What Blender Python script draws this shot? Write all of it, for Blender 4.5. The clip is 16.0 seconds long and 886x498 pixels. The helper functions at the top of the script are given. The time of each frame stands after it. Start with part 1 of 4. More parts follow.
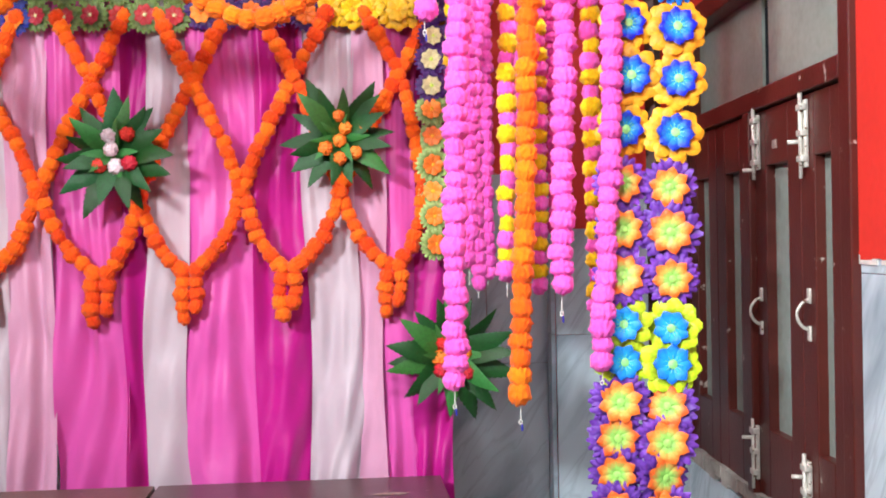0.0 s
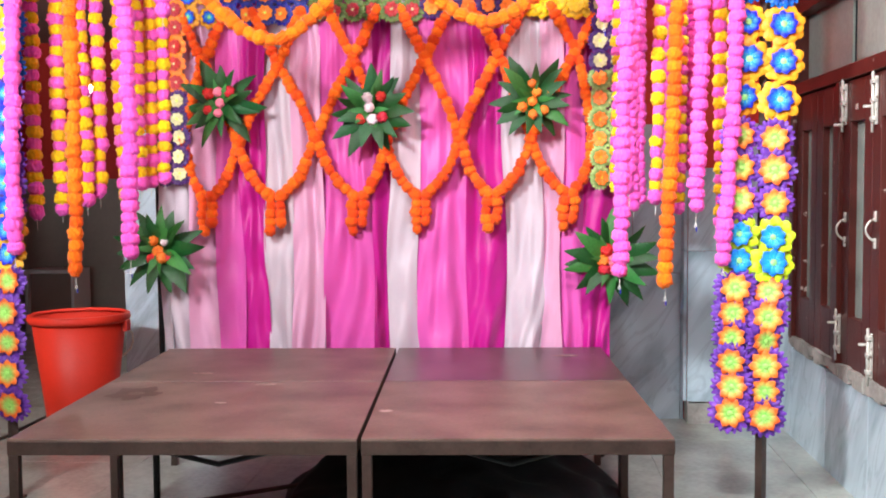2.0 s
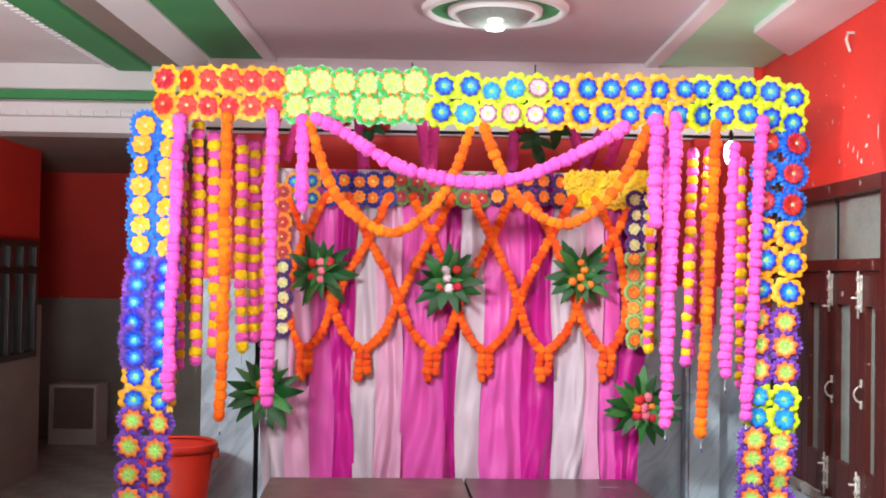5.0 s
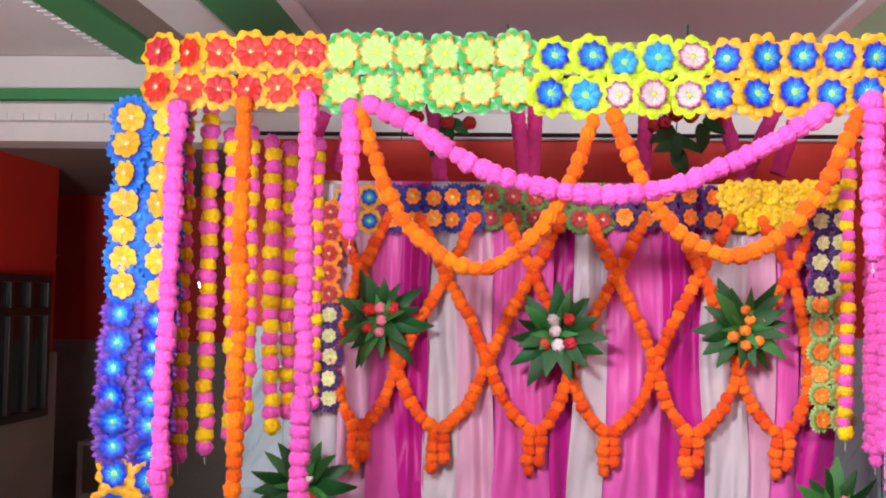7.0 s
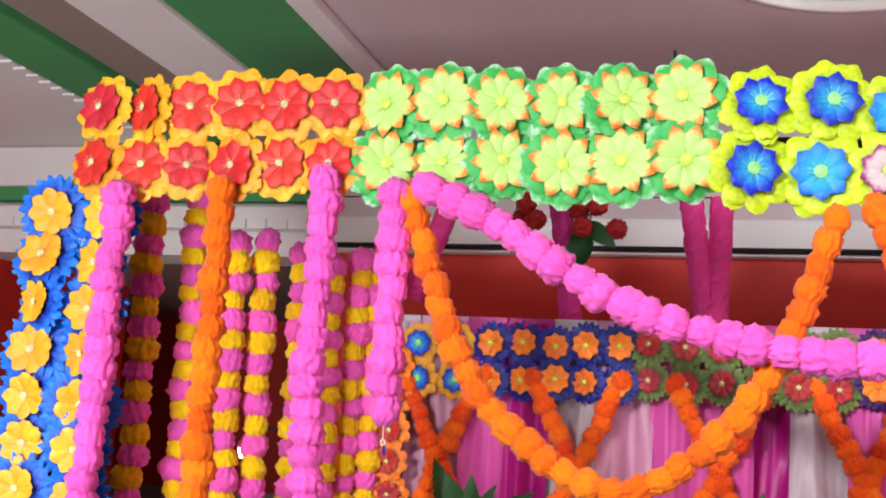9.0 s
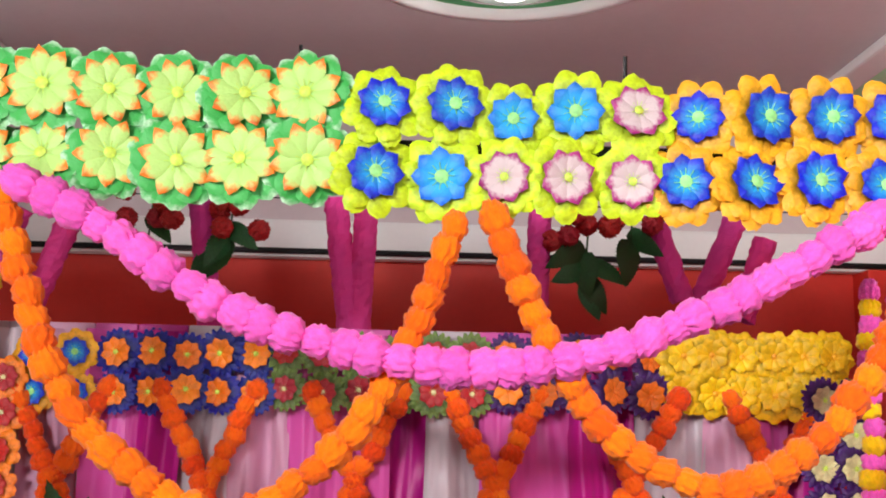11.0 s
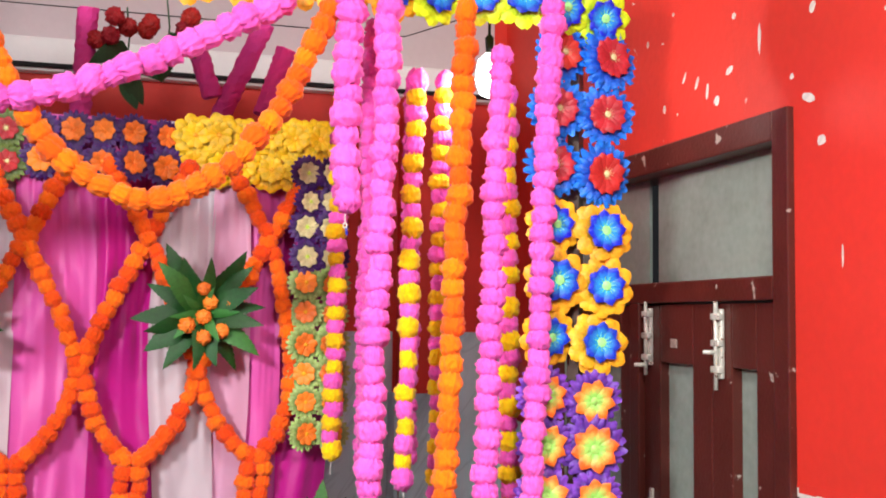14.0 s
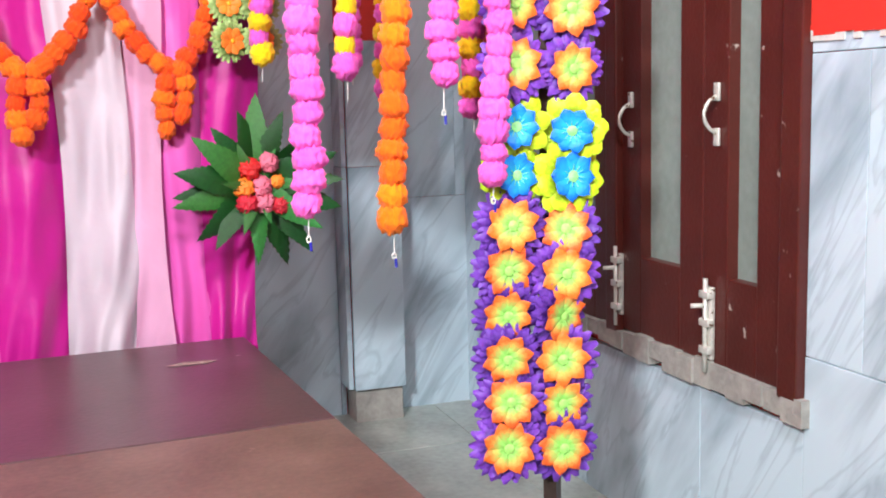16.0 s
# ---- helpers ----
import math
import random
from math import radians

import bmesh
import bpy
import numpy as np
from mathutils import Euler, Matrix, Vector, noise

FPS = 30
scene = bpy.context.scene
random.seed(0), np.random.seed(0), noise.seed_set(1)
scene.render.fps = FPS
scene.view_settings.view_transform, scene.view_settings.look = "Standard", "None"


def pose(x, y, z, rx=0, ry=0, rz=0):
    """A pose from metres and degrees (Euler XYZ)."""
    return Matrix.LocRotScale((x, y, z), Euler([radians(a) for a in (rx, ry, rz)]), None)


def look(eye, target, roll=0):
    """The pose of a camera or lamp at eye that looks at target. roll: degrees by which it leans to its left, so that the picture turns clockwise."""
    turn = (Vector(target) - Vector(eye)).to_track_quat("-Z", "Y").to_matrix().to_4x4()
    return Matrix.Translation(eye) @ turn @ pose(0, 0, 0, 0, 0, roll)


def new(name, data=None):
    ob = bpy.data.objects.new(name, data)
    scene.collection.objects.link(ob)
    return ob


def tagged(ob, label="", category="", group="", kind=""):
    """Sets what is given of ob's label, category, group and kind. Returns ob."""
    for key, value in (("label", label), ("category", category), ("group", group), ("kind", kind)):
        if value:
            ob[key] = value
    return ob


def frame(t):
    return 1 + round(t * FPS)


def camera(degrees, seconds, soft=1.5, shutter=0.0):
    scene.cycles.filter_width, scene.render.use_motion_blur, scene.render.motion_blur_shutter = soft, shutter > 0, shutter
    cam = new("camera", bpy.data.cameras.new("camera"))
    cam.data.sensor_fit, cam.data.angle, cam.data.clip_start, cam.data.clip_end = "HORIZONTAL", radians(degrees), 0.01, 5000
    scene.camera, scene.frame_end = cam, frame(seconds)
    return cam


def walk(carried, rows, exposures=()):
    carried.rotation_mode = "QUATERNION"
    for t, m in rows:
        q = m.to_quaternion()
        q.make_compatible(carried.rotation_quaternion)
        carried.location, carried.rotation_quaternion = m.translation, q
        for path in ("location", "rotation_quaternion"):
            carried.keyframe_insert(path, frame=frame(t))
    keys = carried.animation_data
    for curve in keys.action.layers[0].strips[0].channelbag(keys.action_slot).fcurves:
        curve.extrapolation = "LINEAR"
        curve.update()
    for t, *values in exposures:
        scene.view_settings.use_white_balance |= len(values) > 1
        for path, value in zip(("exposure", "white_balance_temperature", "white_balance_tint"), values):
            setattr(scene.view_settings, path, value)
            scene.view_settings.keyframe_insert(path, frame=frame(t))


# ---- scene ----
cam = camera(44.8, 16.0, soft=1.9)
PATH = [  # seconds, eye, yaw, pitch, lean
    (0, 0.953, -3.707, 1.213, -1.82, -0.35, 1.04),
    (0.5, 0.960, -3.991, 1.157, 0.95, 0.63, 0.07),
    (1, 0.782, -4.366, 1.126, -0.78, 0.31, 0.83),
    (1.5, 0.778, -4.713, 1.060, 1.83, -1.24, 0.96),
    (2, 0.728, -5.049, 1.186, 4.70, -3.48, 0.39),
    (2.5, 0.294, -5.299, 1.348, 3.25, -3.48, -0.12),
    (3, 0.035, -5.504, 1.463, 2.04, -2.67, 0.22),
    (3.5, 0.087, -5.816, 1.468, 2.46, -1.11, -0.24),
    (4, 0.054, -6.057, 1.539, 1.44, 0.60, -0.52),
    (4.2, 0.070, -6.107, 1.549, 1.45, 1.87, -0.85),
    (6.3, -0.195, -6.088, 1.629, -2.18, 0.04, -0.60),
    (6.5, -0.134, -5.515, 1.655, -0.23, 0.18, -0.41),
    (7, -0.115, -4.469, 1.643, 4.46, 2.76, -1.06),
    (7.5, -0.210, -3.918, 1.751, 8.17, 3.45, -1.70),
    (8, -0.196, -3.383, 1.806, 13.05, 7.05, -2.42),
    (8.2, -0.179, -3.220, 1.859, 14.58, 7.54, -2.81),
    (10.3, -0.053, -2.747, 1.879, 5.54, 10.15, -2.21),
    (10.5, -0.040, -2.752, 1.887, 2.99, 9.75, -1.78),
    (11, 0.001, -2.724, 1.904, -2.43, 9.35, -1.16),
    (11.5, 0.056, -2.724, 1.925, -8.19, 7.49, -0.51),
    (12, 0.143, -2.800, 1.874, -12.59, 7.39, -0.02),
    (12.5, 0.337, -3.070, 1.838, -12.26, 6.80, -0.91),
    (13, 0.356, -3.305, 1.661, -14.88, 9.13, -0.44),
    (13.5, 0.383, -3.472, 1.598, -15.63, 7.16, -0.43),
    (14, 0.516, -3.342, 1.547, -16.50, 3.79, -0.63),
    (14.5, 0.599, -3.078, 1.368, -18.82, 1.30, 1.59),
    (15, 0.627, -3.035, 1.173, -19.85, -0.94, 0.93),
    (15.5, 0.656, -2.984, 1.108, -19.70, -4.55, 1.36),
    (16, 0.631, -2.945, 1.042, -19.09, -7.81, 1.40),
]
walk(cam, [(t, pose(x, y, z, 90 + pitch, 0, yaw) @ pose(0, 0, 0, 0, 0, -lean)) for t, x, y, z, yaw, pitch, lean in PATH], exposures=[(0, 0.0, 6500, 10), (1.2, 0.06, 6500, 10), (2, 0.24, 6500, 10), (2.5, 0.1, 6500, 10), (3, -0.05, 6500, 10), (4.2, -0.12, 6500, 10), (6.3, -0.2, 6600, 10), (7, -0.34, 6600, 10), (8, -0.33, 6600, 10), (10.3, -0.54, 6800, 10), (11.5, -0.51, 6950, 10), (12.5, -0.48, 6950, 10), (13, -0.42, 6950, 10), (14, -0.25, 6900, 10), (14.5, -0.08, 6800, 10), (15.2, 0.08, 6450, 10), (16, 0.2, 6450, 10)])

# ---- light ----
world = bpy.data.worlds.new("world")
scene.world = world
world.use_nodes = True
world.node_tree.nodes["Background"].inputs[0].default_value = (0.55, 0.6, 0.7, 1)
world.node_tree.nodes["Background"].inputs[1].default_value = 0.03


def lamp(name, kind, matrix, power, colour, **more):
    data = bpy.data.lights.new(name, kind)
    data.energy, data.color = power, colour
    for key, value in more.items():
        if key == "size":
            data.size = value
        elif key == "radius":
            data.shadow_soft_size = value
        elif key == "spread":
            data.spread = radians(value)
    ob = new(name, data)
    ob.matrix_world = matrix
    return ob


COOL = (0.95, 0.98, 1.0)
# added: two unseen fill lights that brighten the stage and right wall
lamp("fill_light", "AREA", look((-1.3, -4.2, 2.82), (1.3, -0.6, 1.3)), 86, COOL, size=0.5, spread=95)
lamp("fill_light", "AREA", look((0.9, -3.1, 2.86), (1.45, -0.6, 0.95)), 31, COOL, size=0.5, spread=105)
lamp("ceiling_bulb", "POINT", pose(0.23, -0.5, 2.74), 3.5, COOL, radius=0.06)
# added: unseen fills, one for the left marble, one up to the left ceiling
lamp("fill_light", "AREA", look((-2.5, -4.0, 2.5), (-1.45, 0.9, 0.75)), 5.5, COOL, size=0.3, spread=34)
lamp("fill_light", "AREA", look((-1.2, -4.9, 1.0), (-2.2, -1.4, 2.95)), 42, COOL, size=0.8, spread=68)
lamp("hall_bulb", "POINT", pose(-1.74, 0.72, 1.66), 4.5, COOL, radius=0.03)
lamp("side_bulb", "POINT", pose(1.42, -0.60, 2.20), 9, COOL, radius=0.035)

# ---- materials ----


def mat(name, colour, rough=0.6, vary=0.12, scale=8.0, bump=0.0, fine=60.0, metal=0.0, random_tint=0.0, sheen=0.0, stain=None, stain_at=0.62, stain_scale=5.0, spec=0.5, trans=0.0, relief=0.004):
    """A surface with two scales of variation, a fine relief and, where given, stains or chips of another colour."""
    m = bpy.data.materials.new(name)
    m.use_nodes = True
    n, l = m.node_tree.nodes, m.node_tree.links
    b = n["Principled BSDF"]
    b.inputs["Roughness"].default_value = rough
    b.inputs["Metallic"].default_value = metal
    b.inputs["Specular IOR Level"].default_value = spec
    if sheen:
        b.inputs["Sheen Weight"].default_value = sheen
    if trans:
        b.inputs["Subsurface Weight"].default_value = trans
        b.inputs["Subsurface Radius"].default_value = (1.0, 0.6, 0.8)
        b.inputs["Subsurface Scale"].default_value = 0.012
    co = n.new("ShaderNodeTexCoord")
    big = n.new("ShaderNodeTexNoise")
    big.inputs["Scale"].default_value, big.inputs["Detail"].default_value = scale, 6
    l.new(co.outputs["Object"], big.inputs["Vector"])
    small = n.new("ShaderNodeTexNoise")
    small.inputs["Scale"].default_value, small.inputs["Detail"].default_value = fine, 3
    l.new(co.outputs["Object"], small.inputs["Vector"])
    add = n.new("ShaderNodeMath")
    add.operation = "MULTIPLY_ADD"
    l.new(small.outputs["Fac"], add.inputs[0])
    add.inputs[1].default_value = 0.4
    l.new(big.outputs["Fac"], add.inputs[2])
    ramp = n.new("ShaderNodeMapRange")
    ramp.inputs["From Min"].default_value, ramp.inputs["From Max"].default_value = 0.4, 1.0
    ramp.inputs["To Min"].default_value, ramp.inputs["To Max"].default_value = 1 - vary, 1 + vary
    l.new(add.outputs[0], ramp.inputs["Value"])
    hsv = n.new("ShaderNodeHueSaturation")
    hsv.inputs["Color"].default_value = (*colour, 1)
    last = ramp.outputs["Result"]
    if random_tint:
        info = n.new("ShaderNodeObjectInfo")
        r = n.new("ShaderNodeMapRange")
        r.inputs["To Min"].default_value, r.inputs["To Max"].default_value = 1 - random_tint, 1 + random_tint
        l.new(info.outputs["Random"], r.inputs["Value"])
        mul = n.new("ShaderNodeMath")
        mul.operation = "MULTIPLY"
        l.new(last, mul.inputs[0])
        l.new(r.outputs["Result"], mul.inputs[1])
        last = mul.outputs[0]
        h = n.new("ShaderNodeMapRange")
        h.inputs["To Min"].default_value, h.inputs["To Max"].default_value = 0.5 - 0.05 * random_tint, 0.5 + 0.05 * random_tint
        l.new(info.outputs["Random"], h.inputs["Value"])
        l.new(h.outputs["Result"], hsv.inputs["Hue"])
    l.new(last, hsv.inputs["Value"])
    out = hsv.outputs["Color"]
    if stain:
        chip = n.new("ShaderNodeTexNoise")
        chip.inputs["Scale"].default_value, chip.inputs["Detail"].default_value = stain_scale, 8
        l.new(co.outputs["Object"], chip.inputs["Vector"])
        cut = n.new("ShaderNodeMapRange")
        cut.inputs["From Min"].default_value, cut.inputs["From Max"].default_value = stain_at, stain_at + 0.03
        l.new(chip.outputs["Fac"], cut.inputs["Value"])
        mix = n.new("ShaderNodeMix")
        mix.data_type = "RGBA"
        l.new(cut.outputs["Result"], mix.inputs["Factor"])
        l.new(out, mix.inputs["A"])
        mix.inputs["B"].default_value = (*stain, 1)
        out = mix.outputs["Result"]
    l.new(out, b.inputs["Base Color"])
    if bump:
        bp = n.new("ShaderNodeBump")
        bp.inputs["Strength"].default_value, bp.inputs["Distance"].default_value = bump, relief
        l.new(small.outputs["Fac"], bp.inputs["Height"])
        l.new(bp.outputs["Normal"], b.inputs["Normal"])
    return m


def marble(name, colour, vein, rough=0.22):
    """Polished marble with long slanting veins and cloudy patches."""
    m = bpy.data.materials.new(name)
    m.use_nodes = True
    n, l = m.node_tree.nodes, m.node_tree.links
    b = n["Principled BSDF"]
    b.inputs["Roughness"].default_value = rough
    co = n.new("ShaderNodeTexCoord")
    info = n.new("ShaderNodeObjectInfo")
    sh = n.new("ShaderNodeVectorMath")
    sh.operation = "MULTIPLY_ADD"
    l.new(info.outputs["Random"], sh.inputs[0])
    sh.inputs[1].default_value = (7, 5, 9)
    l.new(co.outputs["Object"], sh.inputs[2])
    mp = n.new("ShaderNodeMapping")
    mp.vector_type = "TEXTURE"
    mp.inputs["Rotation"].default_value = (0, radians(34), 0)
    mp.inputs["Scale"].default_value = (0.16, 0.4, 0.75)
    l.new(sh.outputs[0], mp.inputs["Vector"])
    big = n.new("ShaderNodeTexNoise")
    big.inputs["Scale"].default_value, big.inputs["Detail"].default_value, big.inputs["Distortion"].default_value = 1.1, 7, 0.5
    l.new(mp.outputs[0], big.inputs["Vector"])
    r = n.new("ShaderNodeValToRGB")
    r.color_ramp.elements[0].position, r.color_ramp.elements[0].color = 0.27, (*vein, 1)
    r.color_ramp.elements[1].position, r.color_ramp.elements[1].color = 0.52, (*colour, 1)
    e = r.color_ramp.elements.new(0.40)
    e.color = (*[0.45 * v + 0.55 * c for v, c in zip(vein, colour)], 1)
    l.new(big.outputs["Fac"], r.inputs["Fac"])
    thin = n.new("ShaderNodeTexNoise")
    thin.inputs["Scale"].default_value, thin.inputs["Detail"].default_value, thin.inputs["Distortion"].default_value = 1.3, 4, 0.8
    l.new(mp.outputs[0], thin.inputs["Vector"])
    d = n.new("ShaderNodeMath")
    d.operation = "SUBTRACT"
    l.new(thin.outputs["Fac"], d.inputs[0])
    d.inputs[1].default_value = 0.5
    a = n.new("ShaderNodeMath")
    a.operation = "ABSOLUTE"
    l.new(d.outputs[0], a.inputs[0])
    v = n.new("ShaderNodeMapRange")
    v.inputs["From Min"].default_value, v.inputs["From Max"].default_value = 0.0, 0.03
    v.inputs["To Min"].default_value, v.inputs["To Max"].default_value = 0.35, 0.0
    l.new(a.outputs[0], v.inputs["Value"])
    mix = n.new("ShaderNodeMix")
    mix.data_type = "RGBA"
    l.new(v.outputs["Result"], mix.inputs["Factor"])
    l.new(r.outputs["Color"], mix.inputs["A"])
    mix.inputs["B"].default_value = (*vein, 1)
    l.new(mix.outputs["Result"], b.inputs["Base Color"])
    return m


def petal_blend(name, heart, tip, start, end):
    """Cloth petals coloured from one tone at the heart to another at the tip, with fine streaks."""
    m = mat(name, tip, 0.5, 0.32, 3, 0.35, 9, relief=0.005, random_tint=0.10)
    n, l = m.node_tree.nodes, m.node_tree.links
    co = n.new("ShaderNodeTexCoord")
    flat = n.new("ShaderNodeVectorMath")
    flat.operation = "MULTIPLY"
    flat.inputs[1].default_value = (1, 0, 1)
    l.new(co.outputs["Object"], flat.inputs[0])
    far = n.new("ShaderNodeVectorMath")
    far.operation = "LENGTH"
    l.new(flat.outputs[0], far.inputs[0])
    streak = n.new("ShaderNodeTexNoise")
    streak.inputs["Scale"].default_value = 9.0
    l.new(co.outputs["Object"], streak.inputs["Vector"])
    add = n.new("ShaderNodeMath")
    add.operation = "MULTIPLY_ADD"
    l.new(streak.outputs["Fac"], add.inputs[0])
    add.inputs[1].default_value = 0.28
    l.new(far.outputs["Value"], add.inputs[2])
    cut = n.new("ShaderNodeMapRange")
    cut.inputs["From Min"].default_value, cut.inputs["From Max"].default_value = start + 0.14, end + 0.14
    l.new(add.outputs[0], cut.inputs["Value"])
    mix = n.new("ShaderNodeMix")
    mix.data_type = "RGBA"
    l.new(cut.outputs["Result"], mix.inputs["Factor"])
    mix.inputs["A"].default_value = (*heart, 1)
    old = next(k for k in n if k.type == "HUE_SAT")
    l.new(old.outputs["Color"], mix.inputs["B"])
    l.new(mix.outputs["Result"], n["Principled BSDF"].inputs["Base Color"])
    return m


def glow(name, colour, strength):
    m = bpy.data.materials.new(name)
    m.use_nodes = True
    b = m.node_tree.nodes["Principled BSDF"]
    b.inputs["Base Color"].default_value = (0.9, 0.9, 0.9, 1)
    b.inputs["Emission Color"].default_value = (*colour, 1)
    b.inputs["Emission Strength"].default_value = strength
    return m


PINK = mat("pink_tinsel", (1.0, 0.13, 0.61), 0.85, 0.22, 2.6, 0.35, 11, relief=0.005, trans=0.2, spec=0.2, sheen=0.2, random_tint=0.14)
DEEP = mat("deep_pink_tinsel", (0.80, 0.05, 0.34), 0.8, 0.30, 2.2, 0.85, 9, relief=0.006, random_tint=0.14)
ORANGE = mat("orange_cloth_blossom", (1.0, 0.175, 0.004), 0.85, 0.22, 2.6, 0.35, 11, relief=0.005, trans=0.22, spec=0.2, sheen=0.18, random_tint=0.14)
FLAME = mat("deep_orange_blossom", (0.98, 0.115, 0.006), 0.85, 0.22, 2.6, 0.35, 11, relief=0.005, trans=0.2, spec=0.2, sheen=0.2, random_tint=0.16)
YELLOW = mat("yellow_blossom", (1.0, 0.62, 0.008), 0.85, 0.22, 2.6, 0.35, 11, relief=0.005, trans=0.2, spec=0.2, sheen=0.2, random_tint=0.12)
STRING = mat("white_thread", (0.75, 0.75, 0.7), 0.8)
PETAL, RGB = {}, {}
for key, c in dict(red=(0.68, 0.02, 0.03), orange=(0.95, 0.24, 0.025), amber=(0.95, 0.45, 0.02), blue=(0.002, 0.03, 0.60), sky=(0.004, 0.19, 0.85), navy=(0.012, 0.02, 0.3), purple=(0.18, 0.045, 0.46), indigo=(0.045, 0.008, 0.17), crimson=(0.52, 0.025, 0.03), deepsky=(0.004, 0.05, 0.5), plum=(0.07, 0.01, 0.16), lime=(0.62, 0.86, 0.12), yellow=(0.62, 0.84, 0.02), green=(0.05, 0.50, 0.10), mint=(0.62, 0.9, 0.3), gold=(0.95, 0.6, 0.01), white=(0.85, 0.7, 0.75), maroon=(0.45, 0.012, 0.02), cream=(0.68, 0.62, 0.32), fern=(0.42, 0.60, 0.20), rust=(0.9, 0.2, 0.01), olive=(0.17, 0.26, 0.06), cyan=(0.02, 0.50, 0.95), spring=(0.32, 0.85, 0.30), blush=(0.68, 0.55, 0.58), wine=(0.42, 0.03, 0.22), pistachio=(0.52, 0.84, 0.24), leafy=(0.40, 0.80, 0.17), frost=(0.60, 0.88, 0.64), violet=(0.185, 0.05, 0.46), tangerine=(0.96, 0.16, 0.02)).items():
    RGB[key] = c
    PETAL[key] = mat("petal_" + key, c, 0.5, 0.32, 3, 0.35, 9, relief=0.005, random_tint=0.12)
SATIN = {"white": mat("white_satin", (0.58, 0.485, 0.55), 0.47, 0.06, 4, 0.5, 12, relief=0.009, spec=0.45, sheen=0.15), "pale": mat("pale_pink_satin", (0.68, 0.34, 0.51), 0.47, 0.06, 4, 0.5, 12, relief=0.009, spec=0.45, sheen=0.15), "pink": mat("pink_satin", (0.72, 0.095, 0.43), 0.47, 0.06, 4, 0.5, 12, relief=0.009, spec=0.45, sheen=0.12), "magenta": mat("magenta_satin", (0.52, 0.004, 0.25), 0.47, 0.06, 4, 0.5, 12, relief=0.009, spec=0.45, sheen=0.12)}
RED_PAINT = mat("red_wall_paint", (0.72, 0.035, 0.022), 0.55, 0.10, 2.5, 0.25, 40, stain=(0.72, 0.66, 0.62), stain_at=0.735, stain_scale=9)
MARBLE = marble("grey_white_marble", (0.61, 0.74, 0.82), (0.27, 0.36, 0.43))
GROUT = mat("tile_joint", (0.42, 0.43, 0.42), 0.9)
BEIGE = mat("beige_marble", (0.36, 0.33, 0.29), 0.35, 0.15, 3, 0.05, 30)
WOOD = mat("maroon_painted_wood", (0.085, 0.014, 0.010), 0.38, 0.25, 6, 0.25, 90, stain=(0.42, 0.34, 0.3), stain_at=0.695, stain_scale=17)
FROST = mat("frosted_glass", (0.25, 0.30, 0.27), 0.16, 0.25, 3, 0.02, 40, spec=0.6)
CEMENT = mat("rough_cement", (0.36, 0.34, 0.31), 0.95, 0.35, 12, 0.9, 60)
METAL = mat("worn_white_metal", (0.68, 0.66, 0.6), 0.4, 0.2, 30, 0.2, 120, metal=0.3, stain=(0.18, 0.1, 0.06), stain_at=0.63, stain_scale=60)
IRON = mat("brown_iron", (0.09, 0.06, 0.05), 0.5, 0.3, 12, 0.3, 90, metal=0.6)
BLACK_IRON = mat("black_iron", (0.02, 0.02, 0.022), 0.45, 0.3, 12, 0.2, 90, metal=0.6)
DECK_DARK = mat("dark_brown_laminate", (0.105, 0.058, 0.062), 0.36, 0.3, 4, 0.15, 90, stain=(0.3, 0.22, 0.22), stain_at=0.74, stain_scale=11)
DECK = mat("brown_laminate", (0.155, 0.098, 0.078), 0.46, 0.45, 5, 0.2, 70, stain=(0.42, 0.3, 0.26), stain_at=0.70, stain_scale=7)
STAIN = mat("dark_stain", (0.09, 0.045, 0.035), 0.5, 0.3, 20)
CHALK_WHITE = mat("bare_plaster", (0.7, 0.66, 0.62), 0.9, 0.2, 40)
CHALK = mat("chalk_smear", (0.33, 0.235, 0.21), 0.9, 0.4, 60)
WHITE = mat("white_ceiling_paint", (0.80, 0.79, 0.80), 0.75, 0.05, 2, 0.15, 50)
PLASTER = mat("mauve_white_ceiling", (0.62, 0.53, 0.56), 0.8, 0.06, 1.5, 0.15, 50)
GREEN_PAINT = mat("green_ceiling_paint", (0.05, 0.30, 0.10), 0.6, 0.1, 3, 0.15, 50)
MINT = mat("mint_ceiling_paint", (0.46, 0.88, 0.56), 0.6, 0.08, 3, 0.15, 50)
# brown of the painted band; on the hall ceiling it stands in for shade
BROWN = mat("brown_paint_and_hall_shade", (0.30, 0.23, 0.20), 0.8, 0.1, 2, 0.15, 50)
FLOOR = mat("polished_floor_stone", (0.46, 0.49, 0.44), 0.25, 0.3, 3.5, 0.06, 45)
INLAY = mat("black_floor_inlay", (0.02, 0.02, 0.02), 0.3)
BUCKET = mat("red_plastic", (0.80, 0.035, 0.014), 0.5, 0.08, 8, 0.05, 90)
LEAF = mat("leaf_green", (0.010, 0.085, 0.017), 0.34, 0.35, 25, 0.4, 150, random_tint=0.3)
LEAF_L = mat("light_leaf_green", (0.035, 0.18, 0.03), 0.4, 0.3, 25, 0.4, 150, random_tint=0.3)
DARK = mat("dark_wood", (0.03, 0.02, 0.016), 0.4, 0.2, 6, 0.2, 60)
NIGHT = mat("dark_window_glass", (0.012, 0.012, 0.014), 0.1)
FILM = mat("clear_crumpled_film", (0.5, 0.52, 0.53), 0.15, 0.3, 12, 0.8, 30)
BLACK_CLOTH = mat("black_cloth", (0.012, 0.012, 0.014), 0.9, 0.4, 8, 0.5, 60)
GLOW = glow("lamp_glow", COOL, 14.0)

